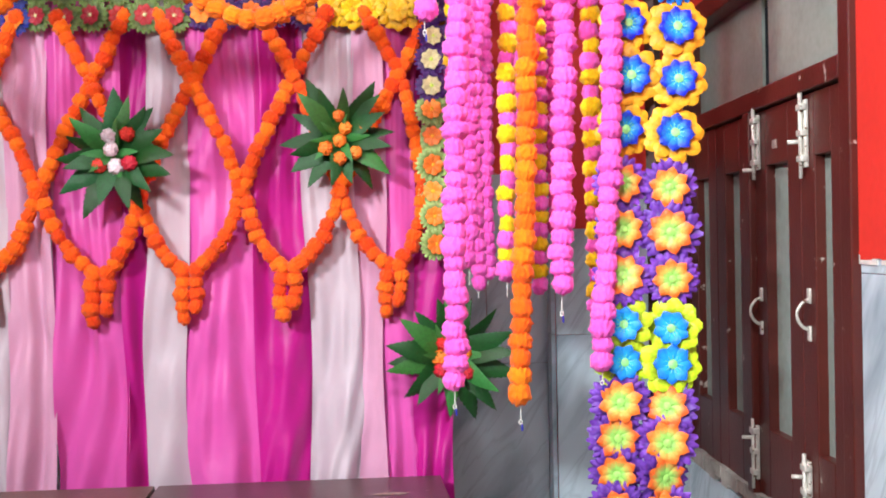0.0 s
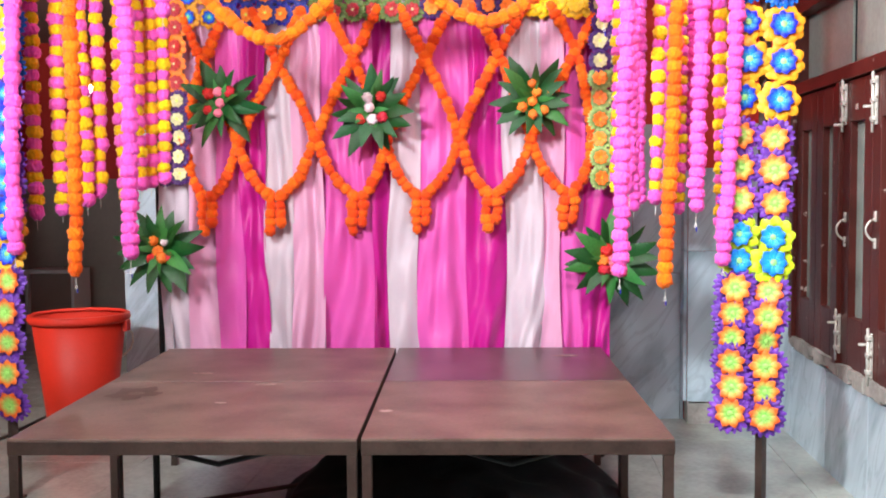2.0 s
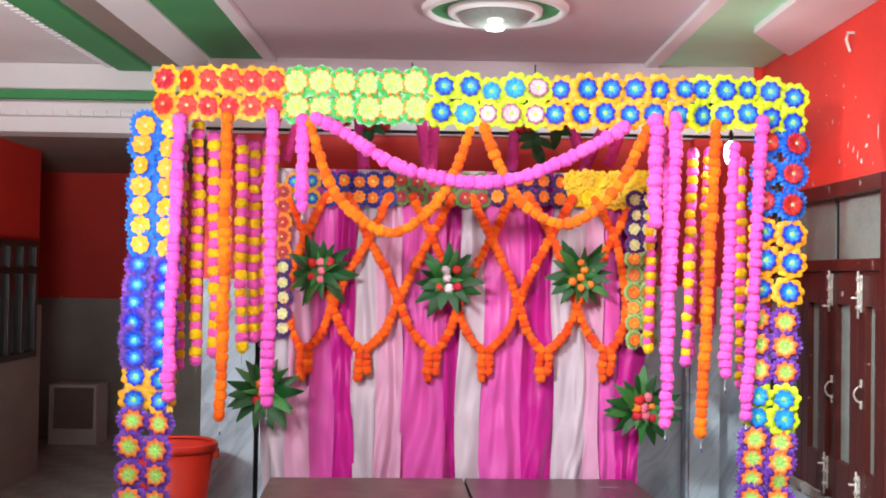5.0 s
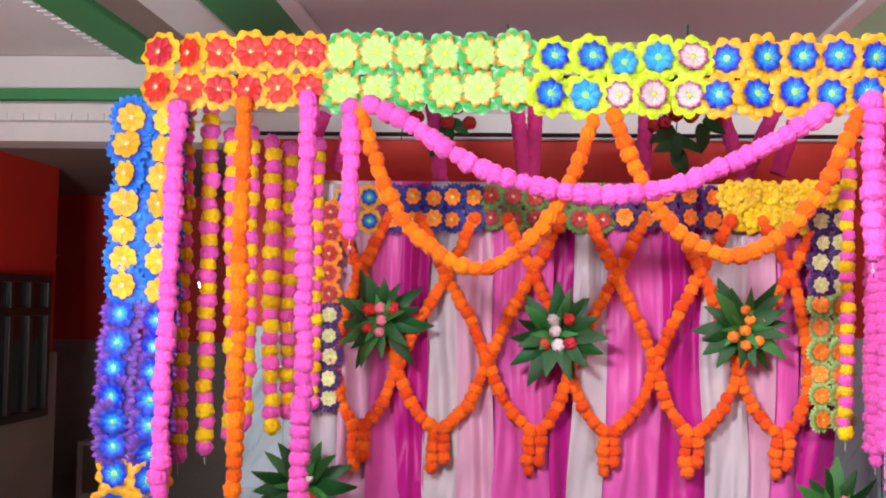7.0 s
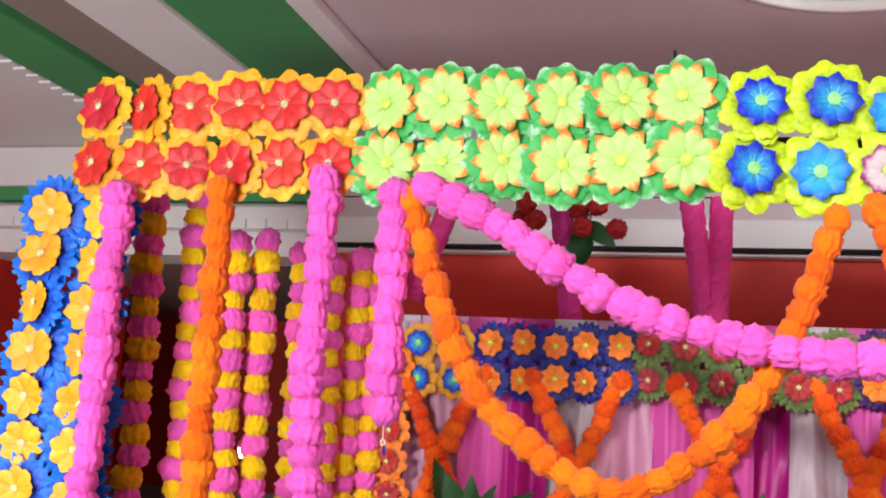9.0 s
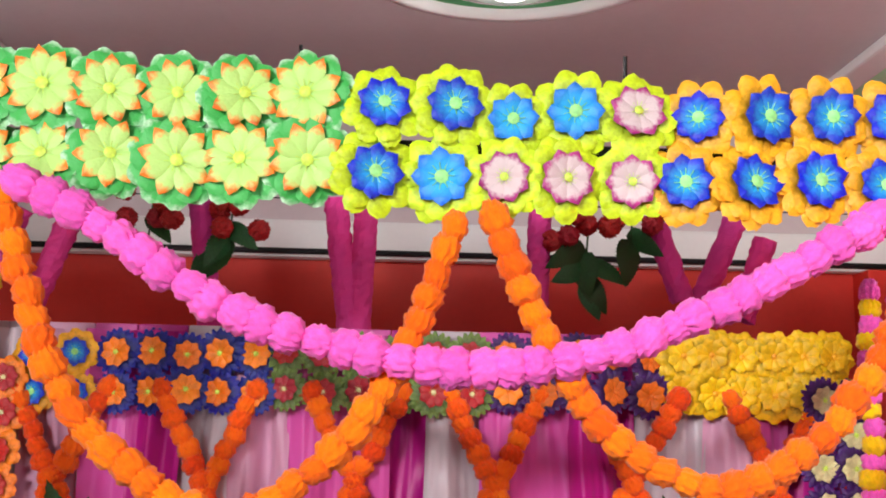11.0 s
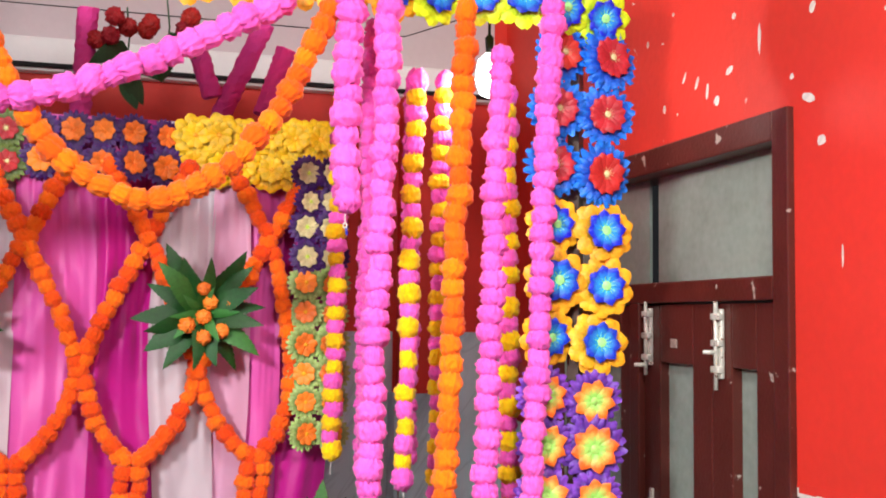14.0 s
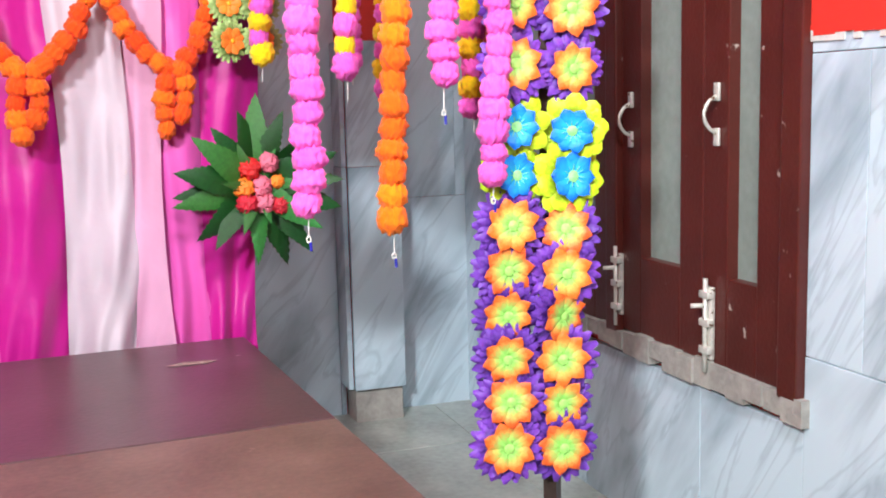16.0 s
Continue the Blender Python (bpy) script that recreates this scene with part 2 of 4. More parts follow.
# ---- mesh helpers ----


def obj(name, bm, material, parent=None, label="", smooth=False):
    me = bpy.data.meshes.new(name)
    bm.normal_update()
    bm.to_mesh(me)
    bm.free()
    me.materials.append(material)
    if smooth:
        for p in me.polygons:
            p.use_smooth = True
    ob = new(name, me)
    if parent:
        ob.parent = parent
    if label:
        ob["label"] = label
    return ob


def part(name, bm, material, parent, label="", smooth=False):
    return obj(name, bm, material, parent, label, smooth)


def mesh_of(name, bm, material, smooth=False):
    me = bpy.data.meshes.new(name)
    bm.normal_update()
    bm.to_mesh(me)
    bm.free()
    me.materials.append(material)
    if smooth:
        for p in me.polygons:
            p.use_smooth = True
    return me


def child(name, me, parent, m):
    ob = new(name, me)
    ob.parent = parent
    ob.matrix_basis = m
    return ob


def thing(name, label, category, group="", kind="", m=None):
    ob = new(name)
    if m:
        ob.matrix_basis = m
    return tagged(ob, label, category, group, kind)


def add_box(bm, x0, x1, y0, y1, z0, z1, bevel=0.0):
    v = [bm.verts.new(p) for p in ((x0, y0, z0), (x1, y0, z0), (x1, y1, z0), (x0, y1, z0), (x0, y0, z1), (x1, y0, z1), (x1, y1, z1), (x0, y1, z1))]
    faces = [bm.faces.new([v[i] for i in f]) for f in ((3, 2, 1, 0), (4, 5, 6, 7), (0, 1, 5, 4), (1, 2, 6, 5), (2, 3, 7, 6), (3, 0, 4, 7))]
    if bevel:
        edges = list({e for f in faces for e in f.edges})
        bmesh.ops.bevel(bm, geom=edges, offset=bevel, segments=2, affect="EDGES", profile=0.6)
    return bm


def box(x0, x1, y0, y1, z0, z1, bevel=0.0):
    return add_box(bmesh.new(), x0, x1, y0, y1, z0, z1, bevel)


def add_tube(bm, points, radius, sides=8, taper=1.0):
    """A round bar along points."""
    rings = []
    pts = [Vector(p) for p in points]
    for i, p in enumerate(pts):
        d = (pts[min(i + 1, len(pts) - 1)] - pts[max(i - 1, 0)]).normalized()
        q = d.to_track_quat("Z", "Y")
        r = radius * (1 + (taper - 1) * i / max(1, len(pts) - 1))
        rings.append([bm.verts.new(p + q @ Vector((r * math.cos(a), r * math.sin(a), 0))) for a in [2 * math.pi * k / sides for k in range(sides)]])
    for a, b in zip(rings, rings[1:]):
        for k in range(sides):
            bm.faces.new((a[k], a[(k + 1) % sides], b[(k + 1) % sides], b[k]))
    bm.faces.new(rings[0][::-1])
    bm.faces.new(rings[-1])
    return bm


def tube(points, radius, sides=8, taper=1.0):
    return add_tube(bmesh.new(), points, radius, sides, taper)


def lathe(profile, sides=24, close=False):
    bm = bmesh.new()
    rings = [[bm.verts.new((r * math.cos(2 * math.pi * k / sides), r * math.sin(2 * math.pi * k / sides), z)) for k in range(sides)] for r, z in profile]
    for a, b in zip(rings, rings[1:]):
        for k in range(sides):
            bm.faces.new((a[k], a[(k + 1) % sides], b[(k + 1) % sides], b[k]))
    if close:
        bm.faces.new(rings[0][::-1])
        bm.faces.new(rings[-1])
    return bm

# ---- setting ----
RW, BW, LW, FARW, REAR, CEIL = 2.046, 0.9, -3.3, 4.6, -8.0, 2.95
FL = -0.12  # the floor; the deck boards lie 0.55 above it
structure = dict(kind="structure")
floor = tagged(obj("floor", box(-5.3, RW + 0.4, REAR, FARW + 0.2, FL - 0.15, FL), GROUT), "polished grey-beige stone tile floor with dark inlay line", "floor", **structure)
ceiling_bm = bmesh.new()
add_box(ceiling_bm, -5.3, RW + 0.4, REAR, FARW + 0.2, CEIL, CEIL + 0.15)
ceiling = tagged(obj("ceiling", ceiling_bm, PLASTER), "flat pale mauve ceiling with painted borders", "ceiling", **structure)


def trim(name, bm, material, label):
    return tagged(obj(name, bm, material), label, "ceiling trim", **structure)


# painted borders and mouldings of the ceiling, running front to back
trim("ceiling_border", box(-1.56, -1.2, REAR, 1.2, CEIL - 0.012, CEIL + 0.002), GREEN_PAINT, "broad dark green painted ceiling border")
trim("ceiling_moulding", box(-1.205, -1.13, REAR, 1.2, CEIL - 0.035, CEIL + 0.002, 0.012), WHITE, "white rope moulding beside the green border")
trim("ceiling_moulding", box(-1.82, -1.56, REAR, 1.2, CEIL - 0.03, CEIL + 0.002, 0.01), WHITE, "flat white ceiling moulding")
trim("ceiling_border", box(-2.03, -1.825, REAR, 1.2, CEIL - 0.012, CEIL + 0.002), BROWN, "brown painted ceiling band")
trim("ceiling_border", box(-2.26, -2.03, REAR, 1.2, CEIL - 0.05, CEIL + 0.002, 0.012), GREEN_PAINT, "narrow green ceiling border")
bead = bmesh.new()
for k in range(120):
    y = REAR + 0.7 + k * 0.07
    add_box(bead, -2.31, -2.265, y, y + 0.045, CEIL - 0.05, CEIL + 0.002)
trim("ceiling_beading", bead, WHITE, "white toothed plaster beading on ceiling")
trim("ceiling_border", box(1.36, RW - 0.002, REAR, BW - 0.002, CEIL - 0.012, CEIL + 0.002), MINT, "pale green painted ceiling border")
trim("ceiling_moulding", box(1.27, 1.36, REAR, BW - 0.002, CEIL - 0.03, CEIL + 0.002, 0.01), WHITE, "white moulding beside pale green border")
cornice = box(1.66, RW - 0.003, REAR, 0.32, CEIL - 0.05, CEIL - 0.011, 0.0)
bmesh.ops.bisect_plane(cornice, geom=cornice.verts[:] + cornice.edges[:] + cornice.faces[:], plane_co=(1.66, -0.25, CEIL), plane_no=(0, 1, 0))
for v in cornice.verts:
    if v.co.y > 0 and v.co.x < 1.8:
        v.co.x = 2.03
trim("ceiling_cornice", cornice, WHITE, "white cornice along the red wall")
trim("ceiling_panel", box(-5.3, -2.315, REAR, 1.14, CEIL - 0.008, CEIL + 0.002), WHITE, "plain white ceiling panel")
# cross beam over the opening to the dark hall
trim("beam", box(-5.3, -1.581, 1.22, 1.5, 2.48, CEIL + 0.002), WHITE, "white cross beam with crown moulding")
trim("beam_moulding", box(-5.3, -1.581, 1.14, 1.22, 2.58, 2.68, 0.02), WHITE, "white crown moulding on the beam")
trim("beam_line", box(-5.3, -1.581, 1.16, 1.218, 2.70, 2.76), GREEN_PAINT, "green painted line above crown moulding")
dent = bmesh.new()
for k in range(42):
    x = -5.2 + 0.05 + k * 0.09
    add_box(dent, x, x + 0.05, 1.125, 1.15, 2.58, 2.62)
trim("beam_beading", dent, WHITE, "small plaster blocks along the crown")
# the dimness of the hall is put into this ceiling's colour
trim("hall_ceiling", box(-5.3, -1.581, 1.5, FARW, 2.5, 2.58), BROWN, "hall ceiling, its shade put into the brown")

# walls
wall_right = tagged(obj("wall_right", bmesh.new(), RED_PAINT), "red painted upper wall with chipped paint over marble tiles", "wall", **structure)
bm = bmesh.new()
WY0, WY1, WZ0, WZ1 = -1.13, 0.5, 0.40, 2.07
add_box(bm, RW, RW + 0.25, WY1, BW + 0.25, 1.16, CEIL)
add_box(bm, RW, RW + 0.25, REAR, WY0, 1.16, CEIL)
add_box(bm, RW, RW + 0.25, WY0, WY1, WZ1, CEIL)
add_box(bm, RW + 0.03, RW + 0.25, WY1, BW + 0.25, FL, 1.16)
add_box(bm, RW + 0.03, RW + 0.25, REAR, WY0, FL, 1.16)
add_box(bm, RW + 0.03, RW + 0.25, WY0, WY1, FL, WZ0)
bm.to_mesh(wall_right.data)
bm.free()
wall_back = tagged(obj("wall_back", box(-1.58, RW, BW, BW + 0.25, FL, CEIL), RED_PAINT), "red painted wall above grey marble tiles", "wall", **structure)
PX0, PX1, PY = 1.56, 1.75, 0.76
pilaster = tagged(obj("pilaster", box(PX0 + 0.018, PX1 - 0.018, PY + 0.018, BW + 0.001, FL, 2.45, 0.003), RED_PAINT), "red painted pilaster clad with grey marble below", "pilaster", **structure)
part("plinth", box(PX0 + 0.005, PX1 - 0.005, PY + 0.004, BW, FL, FL + 0.125, 0.004), CEMENT, pilaster, "bare cement foot of the pilaster")
tagged(obj("wall_left", box(LW - 0.25, LW, REAR, 2.6, FL, CEIL), RED_PAINT), "red painted wall of the dark side hall", "wall", **structure)
tagged(obj("wall_far", box(-5.3, -1.2, FARW, FARW + 0.25, FL, CEIL), RED_PAINT), "red painted far wall of the dark hall", "wall", **structure)
tagged(obj("wall_hall", box(-1.58, -1.38, BW + 0.25, FARW, FL, CEIL), RED_PAINT), "plain side wall of the hall", "wall", **structure)
tagged(obj("wall_end", box(-5.55, -5.3, 2.35, FARW, FL, CEIL), RED_PAINT), "plain end wall of the hall", "wall", **structure)
tagged(obj("wall_rear", box(-5.3, RW + 0.4, REAR - 0.25, REAR, FL, CEIL), WHITE), "plain pale rear wall", "wall", **structure)
tagged(obj("dado_left", box(LW, LW + 0.03, REAR, 2.603, FL, 1.25), BEIGE), "beige marble lining of the hall wall", "wall", **structure)
tagged(obj("dado_far", box(-5.3, -1.58, FARW - 0.03, FARW, FL, 1.25), BEIGE), "beige marble lining of the far wall", "wall", **structure)
# white beam over the red back wall, with a crown
tagged(obj("beam_back", box(-1.58, RW - 0.06, BW - 0.06, BW + 0.002, 2.45, 2.58, 0.012), WHITE), "white plaster band over the red wall", "trim", **structure)
tagged(obj("wall_band", box(-1.58, RW - 0.06, BW - 0.012, BW + 0.002, 2.58, CEIL - 0.001), PLASTER), "pale plaster above the white band", "trim", **structure)
# sill of crumbled cement under the window
sill = bmesh.new()
for k in range(24):
    y = WY0 - 0.02 + k * (WY1 - WY0 + 0.04) / 24
    add_box(sill, RW - 0.008 - 0.014 * random.random(), RW + 0.2, y, y + (WY1 - WY0 + 0.04) / 24, WZ0 - 0.03 - 0.025 * random.random(), WZ0 + 0.005 + 0.012 * random.random())
tagged(obj("window_sill", sill, CEMENT), "crumbled bare cement window sill", "window sill", **structure)
# torn lower edge of the red paint
lip = bmesh.new()
y = REAR
while y < WY0:
    w = 0.03 + 0.05 * random.random()
    add_box(lip, RW - 0.0015, RW + 0.015, y, min(y + w, WY0), 1.145 + 0.02 * random.random(), 1.175)
    y += w
tagged(obj("paint_edge", lip, RED_PAINT), "ragged lower edge of red paint", "trim", **structure)

torn = bmesh.new()
y = REAR
while y < WY0:
    w = 0.02 + 0.04 * random.random()
    if random.random() < 0.7:
        add_box(torn, RW - 0.0005, RW + 0.012, y, min(y + w, WY0), 1.136 + 0.012 * random.random(), 1.165)
    y += w
tagged(obj("plaster_edge", torn, CHALK_WHITE), "bare white plaster under torn paint", "trim", **structure)

# bare chips in the red paint
def chip(y, z, w, h, turn):
    bm = bmesh.new()
    n = 7
    bm.faces.new([bm.verts.new((0, w * (0.8 + 0.4 * random.random()) * math.cos(2 * math.pi * k / n), h * (0.7 + 0.5 * random.random()) * math.sin(2 * math.pi * k / n))) for k in range(n)][::-1])
    o = part("paint_chip", bm, CHALK_WHITE, wall_right)
    o.matrix_basis = pose(RW - 0.0015, y, z, turn, 0, 0)


CHIPS = [(-0.61, 2.25, 0.006, 0.022, 35), (-0.68, 2.22, 0.008, 0.02, 30), (-0.735, 2.185, 0.008, 0.03, 10), (-0.785, 2.15, 0.014, 0.014, 0), (-0.85, 2.22, 0.02, 0.011, -20), (-0.99, 2.27, 0.008, 0.038, 0), (-0.385, 2.4, 0.008, 0.014, 0), (-0.49, 2.18, 0.01, 0.012, 0), (-1.24, 1.97, 0.018, 0.014, 0), (-1.31, 1.70, 0.004, 0.03, 0), (-1.21, 2.29, 0.012, 0.02, 20), (-1.19, 2.08, 0.028, 0.012, 15)]
for y, z, w, h, turn in CHIPS:
    chip(y, z, w, h, turn)
for k in range(26):
    chip(random.uniform(-2.4, 0.3), random.uniform(2.12, 2.85), random.uniform(0.003, 0.009), random.uniform(0.003, 0.012), random.uniform(0, 180))

hook_pts = [(RW - 0.004, -0.69, 2.81), (RW - 0.03, -0.67, 2.815), (RW - 0.035, -0.66, 2.78), (RW - 0.02, -0.655, 2.74), (RW - 0.012, -0.66, 2.72)]
part("wall_hook", tube(hook_pts, 0.008), METAL, wall_right, "bent white metal hook")

# ---- window in the right wall ----
window = tagged(new("window_1"), "closed maroon wooden window with frosted panes and ventilator", "window", **structure)
TRANS = 1.605


def rail(name, y0, y1, z0, z1, x0, x1, parent, bevel=0.005):
    return part(name, box(x0, x1, y0, y1, z0, z1, bevel), WOOD, parent)


FX0, FX1 = RW - 0.02, RW + 0.14
rail("frame_stile", WY0, WY0 + 0.065, WZ0, WZ1, FX0, FX1, window)
rail("frame_stile", WY1 - 0.065, WY1, WZ0, WZ1, FX0, FX1, window)
rail("frame_head", WY0 + 0.065, WY1 - 0.065, WZ1 - 0.075, WZ1, FX0, FX1, window)
rail("transom", WY0 + 0.065, WY1 - 0.065, TRANS, TRANS + 0.06, FX0, FX1, window)
rail("mullion", -0.355, -0.295, WZ0, TRANS, FX0, FX1, window)
for y0, y1 in ((WY0 + 0.065, -0.355), (-0.295, WY1 - 0.065)):
    part("ventilator_pane", box(RW + 0.05, RW + 0.06, y0, y1, TRANS + 0.06, WZ1 - 0.075), FROST, window, "frosted ventilator glass")


def leaf_door(y0, y1):
    z0, z1 = WZ0 + 0.01, TRANS - 0.005
    d = part("shutter", box(RW + 0.03, RW + 0.036, y0 + 0.06, y1 - 0.06, z0 + 0.15, z1 - 0.15), FROST, window, "shutter with a narrow frosted pane")
    for name, a, b, c, e in (("stile", y0, y0 + 0.1, z0, z1), ("stile", y1 - 0.1, y1, z0, z1), ("top_rail", y0 + 0.1, y1 - 0.1, z1 - 0.17, z1), ("bottom_rail", y0 + 0.1, y1 - 0.1, z0, z0 + 0.21)):
        part(name, box(RW + 0.0, RW + 0.045, a, b, c, e, 0.004), WOOD, d)


def bolt(y, z0, z1, knob):
    b = bmesh.new()
    add_box(b, RW - 0.012, RW - 0.001, y - 0.017, y + 0.017, z0, z1, 0.003)
    for k in range(3):
        z = z0 + (z1 - z0) * (0.08 + 0.38 * k)
        add_box(b, RW - 0.024, RW - 0.006, y - 0.02, y + 0.02, z, z + 0.018, 0.003)
    add_tube(b, [(RW - 0.018, y, z0 - 0.03), (RW - 0.018, y, z1 + 0.02)], 0.006)
    add_tube(b, [(RW - 0.018, y, knob), (RW - 0.05, y + 0.012, knob)], 0.006)
    return part("tower_bolt", b, METAL, window, "white worn metal tower bolt", True)


def handle(y, z0, z1):
    pts = []
    for k in range(13):
        u = k / 12
        pts.append((RW - 0.004 - 0.035 * math.sin(math.pi * u) ** 0.6, y, z0 + (z1 - z0) * u))
    b = tube(pts, 0.0048)
    add_box(b, RW - 0.008, RW - 0.0005, y - 0.011, y + 0.011, z0 - 0.03, z0 + 0.012, 0.003)
    add_box(b, RW - 0.008, RW - 0.0005, y - 0.011, y + 0.011, z1 - 0.012, z1 + 0.03, 0.003)
    return part("handle", b, METAL, window, "bowed cream metal handle", True)


leaf_door(-1.063, -0.75)
leaf_door(-0.747, -0.357)
leaf_door(-0.293, 0.066)
leaf_door(0.069, 0.433)
bolt(-0.80, 1.40, 1.585, 1.47)
bolt(-0.40, 1.42, 1.59, 1.42)
bolt(-0.79, 0.42, 0.595, 0.55)
bolt(-0.35, 0.45, 0.62, 0.58)
handle(-0.81, 0.955, 1.04)
handle(-0.41, 0.94, 1.025)
part("paper_patch", box(RW - 0.003, RW - 0.0005, -0.56, -0.525, 1.475, 1.5), CHALK, window, "small pink paper scrap")

# ---- opening with dark window in the side hall ----
dark_window = tagged(new("window_2"), "dark wooden window in the side hall", "window", **structure)
part("dark_glass", box(LW + 0.03, LW + 0.05, 1.33, 2.35, 0.88, 1.72), NIGHT, dark_window)
for k in range(5):
    y = 1.31 + k * 0.255
    part("frame_stile", box(LW + 0.03, LW + 0.08, y, y + 0.05, 0.86, 1.75, 0.006), DARK, dark_window)
for z in (0.85, 1.5, 1.71):
    part("frame_rail", box(LW + 0.03, LW + 0.085, 1.31, 2.38, z, z + 0.05, 0.006), DARK, dark_window)
cooler = thing("air_cooler", "white metal box with dark open front on hall floor", "air cooler")
for name, b in (("side", box(-3.72, -3.69, 4.05, 4.4, FL, 0.42, 0.004)), ("side", box(-3.30, -3.27, 4.05, 4.4, FL, 0.42, 0.004)), ("top", box(-3.72, -3.27, 4.05, 4.4, 0.42, 0.45, 0.004)), ("bottom", box(-3.69, -3.30, 4.05, 4.4, FL, 0.03, 0.004))):
    part(name, b, WHITE, cooler)
part("grille", box(-3.69, -3.30, 4.10, 4.12, 0.03, 0.42), BROWN, cooler, "dark recessed grille")

# ---- ceiling lamp ----
rose = thing("ceiling_lamp", "round plaster ceiling rose, green ring and bright glass lamp", "ceiling lamp", m=pose(0.23, -0.5, CEIL) @ Matrix.Scale(0.88, 4))
part("rose_ring", lathe([(0.44, 0.0), (0.43, -0.03), (0.39, -0.035), (0.385, -0.006)], 48), WHITE, rose, "white plaster ring", True)
part("rose_band", lathe([(0.385, 0.001), (0.385, -0.008), (0.28, -0.010), (0.28, 0.001)], 48), GREEN_PAINT, rose, "green painted ring")
part("rose_ring", lathe([(0.285, 0.0), (0.28, -0.035), (0.25, -0.05), (0.235, -0.03)], 48), WHITE, rose, "inner plaster ring", True)
part("glass_dish", lathe([(0.236, -0.03), (0.20, -0.075), (0.12, -0.105), (0.001, -0.115)], 36), FROST, rose, "patterned glass dish", True)
part("bulb", lathe([(0.001, -0.13), (0.05, -0.125), (0.058, -0.112), (0.05, -0.10)], 20), GLOW, rose, "lit lamp", True)
side = thing("hanging_bulb", "bright white compact lamp hanging beside the canopy", "lamp", m=pose(1.42, -0.7, 2.20))
part("bulb", lathe([(0.001, -0.07), (0.024, -0.06), (0.036, -0.02), (0.03, 0.03), (0.008, 0.05)], 16), GLOW, side, "lit bulb", True)
part("socket", lathe([(0.009, 0.045), (0.012, 0.09), (0.004, 0.1), (0.003, 0.30)], 12), BLACK_IRON, side, "black socket and flex", True)

hall_lamp = thing("wall_bulb", "small lit white bulb on a bracket in the hall", "lamp", m=pose(-1.72, 0.78, 1.72) @ Matrix.Scale(0.85, 4))
part("bulb", lathe([(0.001, -0.045), (0.02, -0.04), (0.028, -0.01), (0.024, 0.02), (0.012, 0.04)], 16), GLOW, hall_lamp, "lit bulb", True)
part("bracket", tube([(0, 0, 0.045), (0.0, 0, 0.075), (0.06, 0.05, 0.08), (0.165, 0.16, 0.08)], 0.006), IRON, hall_lamp, "dark bracket")

# ---- stage of four tables ----
TZ = 0.43


TURN = pose(0.08, -0.15, 0, 0, 0, 3.4)


def deck_table(x0, x1, y0, y1, label, board):
    t = thing("deck_table", label, "stage table", "tables of the stage", m=TURN)
    part("tabletop", box(x0 + 0.003, x1 - 0.003, y0 + 0.003, y1 - 0.003, TZ - 0.018, TZ, 0.002), board, t, "laminate board")
    for name, a, b, c, d in (("front_rail", x0, x1, y0, y0 + 0.03), ("back_rail", x0, x1, y1 - 0.03, y1), ("side_rail", x0, x0 + 0.03, y0 + 0.03, y1 - 0.03), ("side_rail", x1 - 0.03, x1, y0 + 0.03, y1 - 0.03)):
        part(name, box(a + 0.002, b - 0.002, c + 0.002, d - 0.002, TZ - 0.05, TZ - 0.006, 0.003), IRON, t)
    for x in (x0 + 0.004, x1 - 0.034):
        for y in (y0 + 0.004, y1 - 0.034):
            part("leg", box(x, x + 0.03, y, y + 0.03, FL, TZ - 0.05, 0.003), IRON, t)
    part("brace", tube([(x0 + 0.03, (y0 + y1) / 2, TZ - 0.08), ((x0 + x1) / 2, (y0 + y1) / 2, TZ - 0.2), (x1 - 0.03, (y0 + y1) / 2, TZ - 0.08)], 0.01), BLACK_IRON, t)
    return t


YM = -0.97
deck_table(-1.03, 0.027, -1.78, YM + 0.13, "brown laminate stage table with worn edge and stain", DECK)
deck_table(0.034, 0.97, -1.78, YM + 0.13, "brown laminate stage table with iron frame", DECK)
deck_table(-1.03, 0.027, YM + 0.1305, 0.0, "brown laminate stage table against the curtain", DECK)
deck_table(0.034, 0.97, YM + 0.1305, 0.0, "dark brown laminate stage table with chalk marks", DECK_DARK)
stand = thing("trestle", "black iron trestle with round foot under the stage", "trestle", m=pose(-0.72, -1.05, FL))
part("leg", tube([(0, 0, 0.02), (0, 0, TZ - 0.05 - FL)], 0.014), BLACK_IRON, stand)
part("foot", lathe([(0.001, 0.0), (0.03, 0.0), (0.032, 0.012), (0.02, 0.03), (0.001, 0.032)], 14), BLACK_IRON, stand, "round black foot", True)
part("cross_bar", tube([(0.0, 0.0, 0.06), (0.75, 0.12, 0.16)], 0.009), IRON, stand, "thin iron bar")
# flower-shaped stain on the boards
st = bmesh.new()
ring = []
for k in range(60):
    a = 2 * math.pi * k / 60
    r = 0.088 * (0.84 + 0.16 * math.cos(5 * a + 0.4)) + 0.006 * math.sin(11 * a)
    ring.append((st.verts.new((-0.80 + 1.15 * r * math.cos(a), -1.28 + 1.5 * r * math.sin(a), TZ + 0.0015)), st.verts.new((-0.795 + 0.03 * math.cos(a), -1.28 + 0.03 * math.sin(a), TZ + 0.0015))))
for k in range(60):
    p, q = ring[k], ring[(k + 1) % 60]
    st.faces.new((p[0], q[0], q[1], p[1]))
tagged(obj("floor_stain", st, STAIN), "dark flower-shaped stain on the stage board", "stain").matrix_basis = pose(0.09, 0.0, 0.0005)
